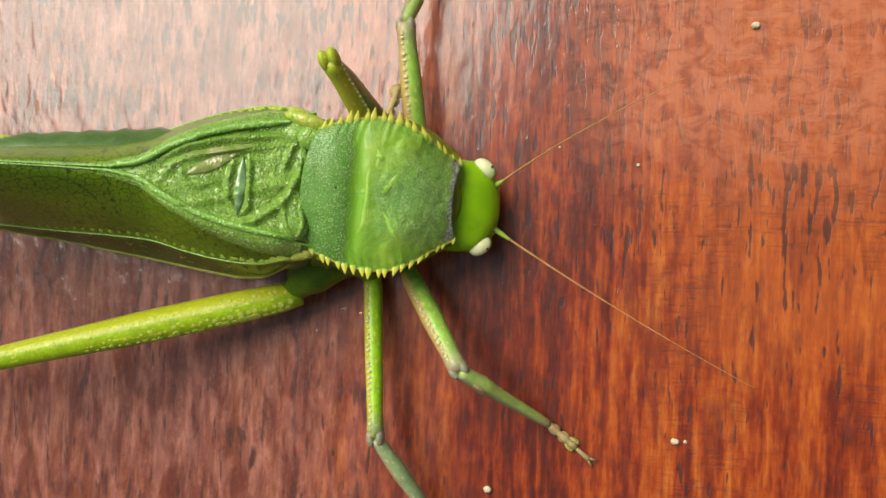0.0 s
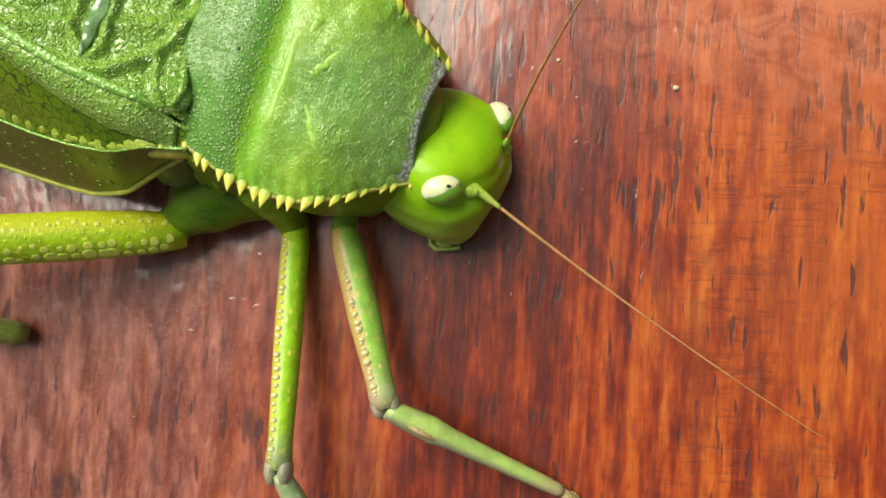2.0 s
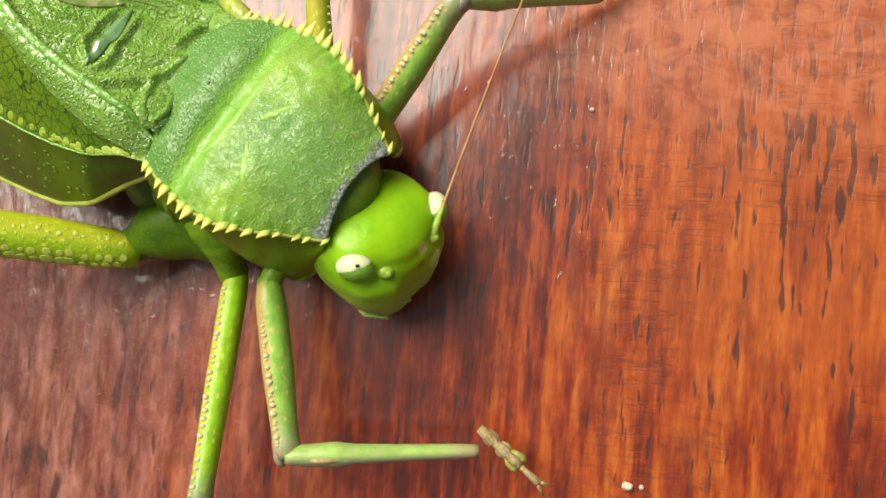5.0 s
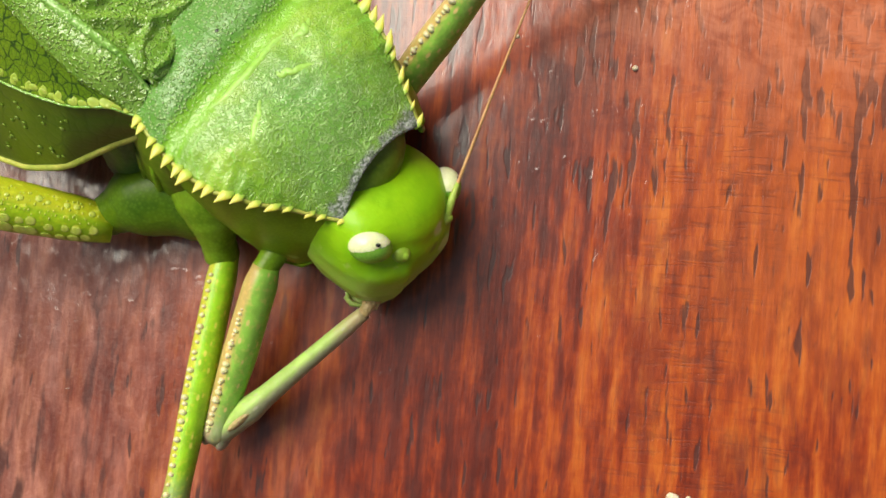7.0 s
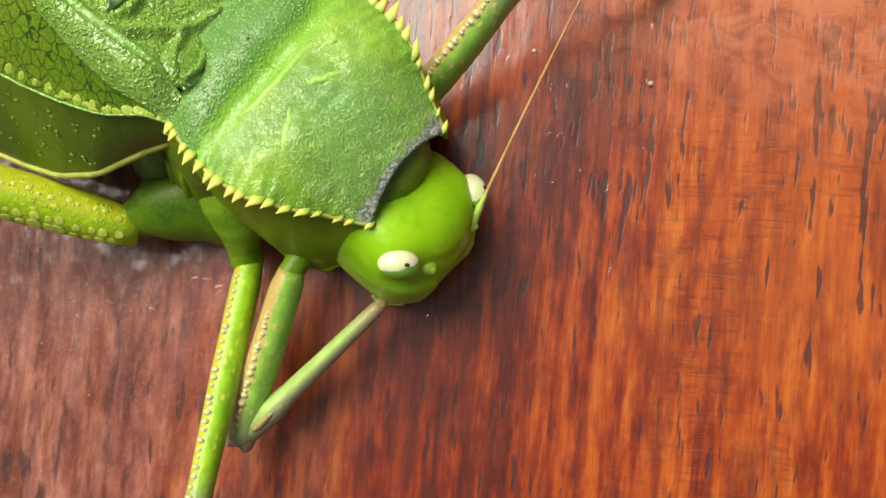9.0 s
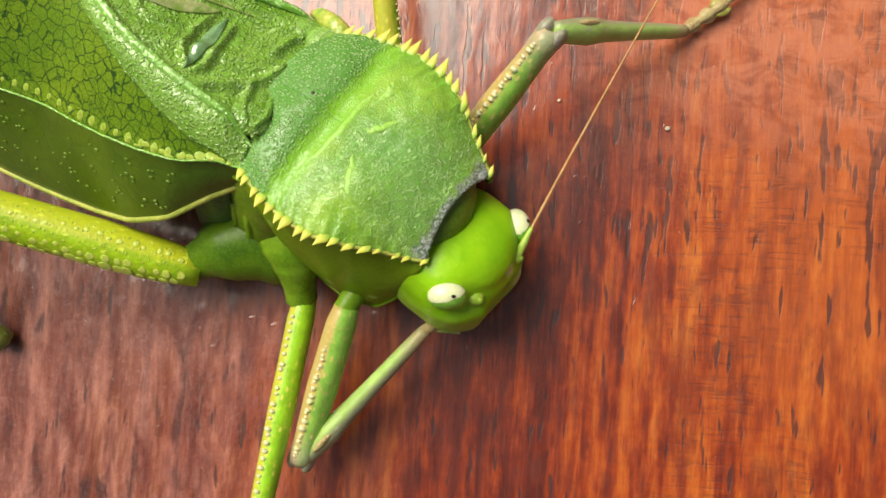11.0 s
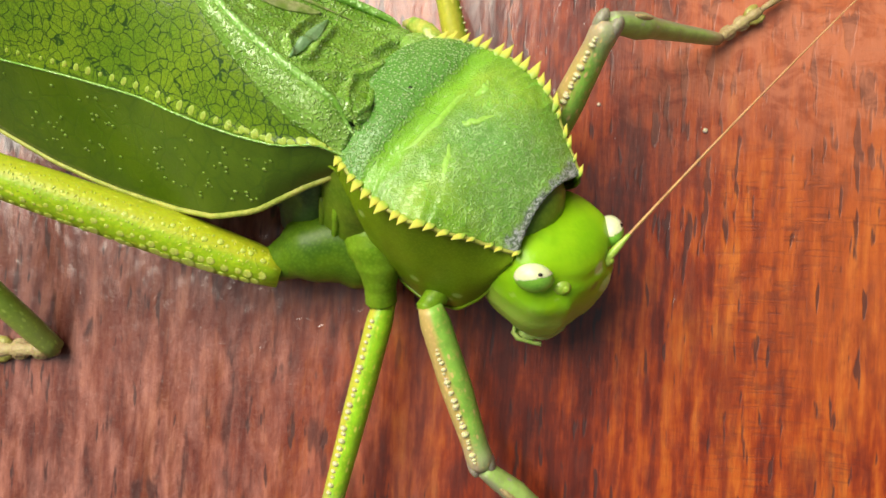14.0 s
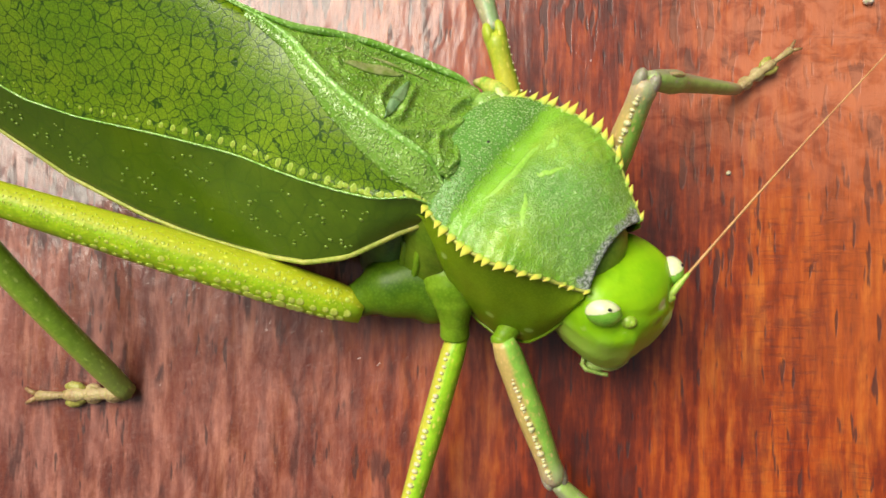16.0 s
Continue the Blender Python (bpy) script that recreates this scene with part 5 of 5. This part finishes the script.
def build_leg(kind, side):
    if kind == "fore":
        lf, lt = 14.0, 15.3
        fem = limb("fore_femur", lf, FORE_THIGH, FORE[side], "greyish-green front thigh with a yellowish knobbly edge")
        tib = limb("fore_tibia", lt, ((0, 0.08, 0.25, 0.36, 0.6, 0.9, 1), (0.8, 1.0, 1.2, 0.95, 0.8, 0.7, 0.6)), FORE_SHIN[side], "dull grey-green front shin with a swollen ear pit")
        studs(fem, lf, FORE_THIGH, 0.22 * side, 26, 0.17, TUBERCLE, 0.22, 0.92, 0.5)
        for k in (-1, 1):
            part("knee_lobe", ball((lf - 0.35, 0.6 * k, -0.15), (1.05, 0.55, 0.9), 16, 12), KNEE, fem, "dull mauve-grey lobe of the knee")
        part("ear_pit", ball((lt * 0.2, 0.25 * side, 0.85), (1.3, 0.3, 0.45)), TARSUS, tib, "pale slit of the ear on the shin")
        return fem, tib, build_tarsus("brownish front foot with pads and claws"), lf, lt
    if kind == "mid":
        lf, lt = 19.5, 17.0
        fem = limb("mid_femur", lf, MID_THIGH, MID[side], "bright green middle thigh with a yellow studded edge")
        tib = limb("mid_tibia", lt, ((0, 0.1, 0.3, 0.6, 1), (0.75, 0.95, 1.15, 0.9, 0.7)), MID_SHIN[side], "dull grey-green middle shin")
        studs(fem, lf, MID_THIGH, 0.3 * side if side < 0 else -0.92, 27, 0.19 if side < 0 else 0.12, TUBERCLE, 0.1, 0.95, 0.25)
        for k in (-1, 1):
            part("knee_lobe", ball((lf - 0.1, 0.5 * k, -0.1), (1.2, 0.58, 1.0), 16, 12), KNEE if side < 0 else MID[side], fem, "dull mauve-grey lobe of the knee" if side < 0 else "yellow-green lobe of the knee")
        return fem, tib, build_tarsus("brownish middle foot with pads and claws"), lf, lt
    lf, lt = 38.0, 27.0
    fem = limb("hind_femur", lf, ((0, 0.06, 0.2, 0.5, 0.8, 0.97, 1), (1.4, 1.8, 2.05, 2.0, 1.6, 1.4, 1.0)), HIND[side], "long yellow-green hind thigh with pale cross flecks", 18, 0.95)
    tib = limb("hind_tibia", lt, ((0, 0.05, 0.3, 0.9, 1), (1.0, 1.4, 1.35, 1.2, 1.05)), HIND_SHIN[side], "dark green hind shin", 14, 0.9, 0.6)
    rng = random.Random(2)
    fl = mesh_of("fleck", *ball((0, 0, 0), (0.40, 0.46, 0.055), 14, 8), HIND_SPOT)
    for k in range(26):
        for a in (34, 62, 112):
            x = lf * (0.04 + 0.62 * (k + rng.uniform(-0.25, 0.25)) / 25)
            r = lerp_table(x / lf, (0, 0.06, 0.2, 0.5, 0.8, 0.97, 1), (1.4, 1.8, 2.05, 2.0, 1.6, 1.4, 1.0)) * 0.985 - 0.025
            b = radians(a + rng.uniform(-7, 7))
            g = rng.uniform(0.65, 1.2) * (1.25 if a < 50 else 0.85 if a < 80 else 0.6) * (1 - 0.45 * k / 25)
            d = Vector((0, math.cos(b) * -side, math.sin(b)))
            m = Matrix.Translation(Vector((x, d.y * r, d.z * r)) * MM) @ d.to_track_quat("Z", "X").to_matrix().to_4x4() @ Matrix.Diagonal((g, g, 1, 1))
            part("fleck", fl, HIND_SPOT, fem, "", m)
    grain = []
    for k in range(130):
        x = lf * (0.03 + 0.92 * k / 129)
        r = lerp_table(x / lf, (0, 0.06, 0.2, 0.5, 0.8, 0.97, 1), (1.4, 1.8, 2.05, 2.0, 1.6, 1.4, 1.0)) * 0.97
        for turn in (84, 104, 132):
            b = radians(turn + rng.uniform(-9, 9))
            q = rng.uniform(0.05, 0.10)
            grain.append(ball((x + rng.uniform(-0.1, 0.1), math.cos(b) * -side * r * 0.95, math.sin(b) * r), (q * 0.8, q * 1.5, q), 7, 5))
    tagged(part("granulation", joined(*grain), HIND_SPOT, fem, "fine pale granules along the top of the thigh"), kind="stuff")
    return fem, tib, build_tarsus("brownish hind foot with pads and claws", 1.5), lf, lt


HIPS = {"right_fore": (3.5, -8.9, -9.0), "left_fore": (3.2, 5.5, -8.5), "right_mid": (-0.6, -9.5, -12),
        "left_mid": (1.5, 1.5, -10), "right_hind": (-8.8, -13.0, -11.8), "left_hind": (-9, 2.0, -9)}
for key, (hx, hy, hz) in HIPS.items():
    s = -1 if hy < 0 else 1
    hind = "hind" in key
    if hind:
        inner = Vector((hx + 3.4, max(0.5, abs(hy) - 6.2) * s, hz + 0.4))
    elif "mid" in key:
        inner = Vector((hx - 2.6, max(0.3, abs(hy) - 2.6) * s, hz + 3.2))
    else:
        inner = Vector((hx - 0.4, max(0.3, abs(hy) - 4.2) * s, hz + 0.2))
    outer = Vector((hx - (1.2 if hind else 0.0), hy + (0.0 if hind else 0.6) * s, hz - 0.3))
    path, rad = [], []
    for k in range(41):
        a = k / 40
        path.append(inner.lerp(outer, a) + Vector((0, 0, (0.9 if hind or "mid" in key else 0.0) * math.sin(math.pi * a))))
        rad.append((4.0 + 0.2 * math.sin(math.pi * a) - 2.35 * smooth01(a * 1.02) + 0.14 * math.sin(13 * a) if hind else (2.9 if "mid" in key else 1.1) + ((1.3 if "mid" in key else 0.9) - (2.9 if "mid" in key else 1.1)) * smooth01(a * 1.25)) * (1 if a < 0.97 else 0.8) + 0.10 * noise.noise(Vector((a * 9, hx, 1.0))))
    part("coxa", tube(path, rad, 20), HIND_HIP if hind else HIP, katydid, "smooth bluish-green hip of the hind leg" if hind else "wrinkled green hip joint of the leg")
LEGS = {key: build_leg(key.split("_")[1], -1 if "right" in key else 1) for key in HIPS}


# ---- what moves ----
def body_matrix(t):
    ts = [r[0] for r in BODY_ROWS]
    x, y, z, rx, ry, rz = [float(np.interp(t, ts, [r[k] for r in BODY_ROWS])) for k in range(1, 7)]
    return pose(x, y, z, rx, ry, rz)


def aim(a, b, up):
    """A pose at a, with x towards b and z near up."""
    x = (b - a).normalized()
    y = Vector(up).cross(x).normalized()
    z = x.cross(y)
    m = Matrix((x, y, z)).transposed().to_4x4()
    m.translation = a * MM
    return m


def bend_leg(hip, hint, ankle, lf, lt):
    """Knee towards hint and foot towards ankle, kept above the board (all in the place's space)."""
    knee = hip + (hint - hip).normalized() * lf
    d = ankle - knee
    foot = knee + d.normalized() * lt
    low = min(ankle.z, 0.8)
    if foot.z < low:
        flat = Vector((d.x, d.y, 0)).normalized()
        drop = min(knee.z - low, lt * 0.98)
        foot = knee + flat * math.sqrt(lt * lt - drop * drop) + Vector((0, 0, -drop))
    return knee, foot


LEG_ROWS = {"right_fore": RIGHT_FORE_ROWS, "left_fore": LEFT_FORE_ROWS, "right_mid": RIGHT_MID_ROWS, "left_mid": LEFT_MID_ROWS, "right_hind": RIGHT_HIND_ROWS}
WING_ROWS = ((0, -12, 2.2, 2.3), (0.5, -9.5, 2, 2.2), (1.0, -9, 1.5, 2), (1.5, -14, 3, 3), (3.0, -17, 9, 8), (5.3, -17, 15, 11), (9.2, -17, 15, 13), (11.3, -17.5, 13, 12), (12.5, -17.5, 13, 12), (14.5, -20, 15, 13.5), (16, -19.5, 17, 16))
NECK = Vector((8.0, 0, -6.4))


def head_matrix(t):
    ts = [r[0] for r in HEAD_ROWS]
    roll, pitch, yaw, dx, dy, dz = [float(np.interp(t, ts, [r[k] for r in HEAD_ROWS])) for k in range(1, 7)]
    return pose(NECK.x + dx, NECK.y + dy, NECK.z + dz, roll, pitch, yaw)


def in_metres(m):
    m = m.copy()
    m.translation = m.translation * MM
    return m


def motions():
    walk(katydid, [(r[0], in_metres(pose(*r[1:]))) for r in BODY_ROWS])
    walk(HEAD_OB, [(r[0], in_metres(head_matrix(r[0]))) for r in HEAD_ROWS])
    pivot = Matrix.Translation((-8 * MM, 0, -4 * MM))
    for wing in TEGMINA:
        walk(wing, [(t, pivot @ pose(0, 0, 0, roll, pitch, yaw) @ pivot.inverted()) for t, roll, pitch, yaw in WING_ROWS])
    for ob, rows, y in ((ANTENNA_LEFT, LEFT_ANTENNA_ROWS, 2.5), (ANTENNA_RIGHT, RIGHT_ANTENNA_ROWS, -2.3)):
        keyed = []
        for t, d in rows:
            base = head_matrix(t) @ Vector((4.3 if d[0] > -20 else 3.4, y, 0.3))
            keyed.append((t, aim(base, base + Vector(d), (0.05, 0.1, 1) if abs(d[2]) < 20 else (-1, 0.2, 0.3))))
        walk(ob, keyed)
    for key, rows in LEG_ROWS.items():
        fem, tib, tar, lf, lt = LEGS[key]
        hip = Vector(HIPS[key])
        times = sorted(set([r[0] for r in rows] + [r[0] for r in BODY_ROWS]))
        ts = [r[0] for r in rows]
        keyed = ([], [], [])
        for t in times:
            there = body_matrix(t)
            back = there.inverted()
            hint, ankle, tip = [Vector([float(np.interp(t, ts, [r[j][c] for r in rows])) for c in range(3)]) for j in (1, 2, 3)]
            knee, foot = [back @ q for q in bend_leg(there @ hip, hint, ankle, lf, lt)]
            ankle, tip = back @ ankle, back @ tip
            up = back.to_3x3() @ Vector((0, 0, 1))
            keyed[0].append((t, aim(hip, knee, up)))
            keyed[1].append((t, aim(knee, foot, up)))
            keyed[2].append((t, aim(foot, foot + (tip - ankle), up)))
        for ob, k in zip((fem, tib, tar), keyed):
            walk(ob, k)
    fem, tib, tar, lf, lt = LEGS["left_hind"]
    hip, knee, foot = Vector(HIPS["left_hind"]), Vector((-46, 0.8, -9.0)), Vector((-20, 0.6, -12.0))
    fem.matrix_basis, tib.matrix_basis, tar.matrix_basis = aim(hip, knee, (0, 0, 1)), aim(knee, foot, (0, 0, 1)), aim(foot, foot + Vector((-1, 0, 0)), (0, 0, 1))


motions()
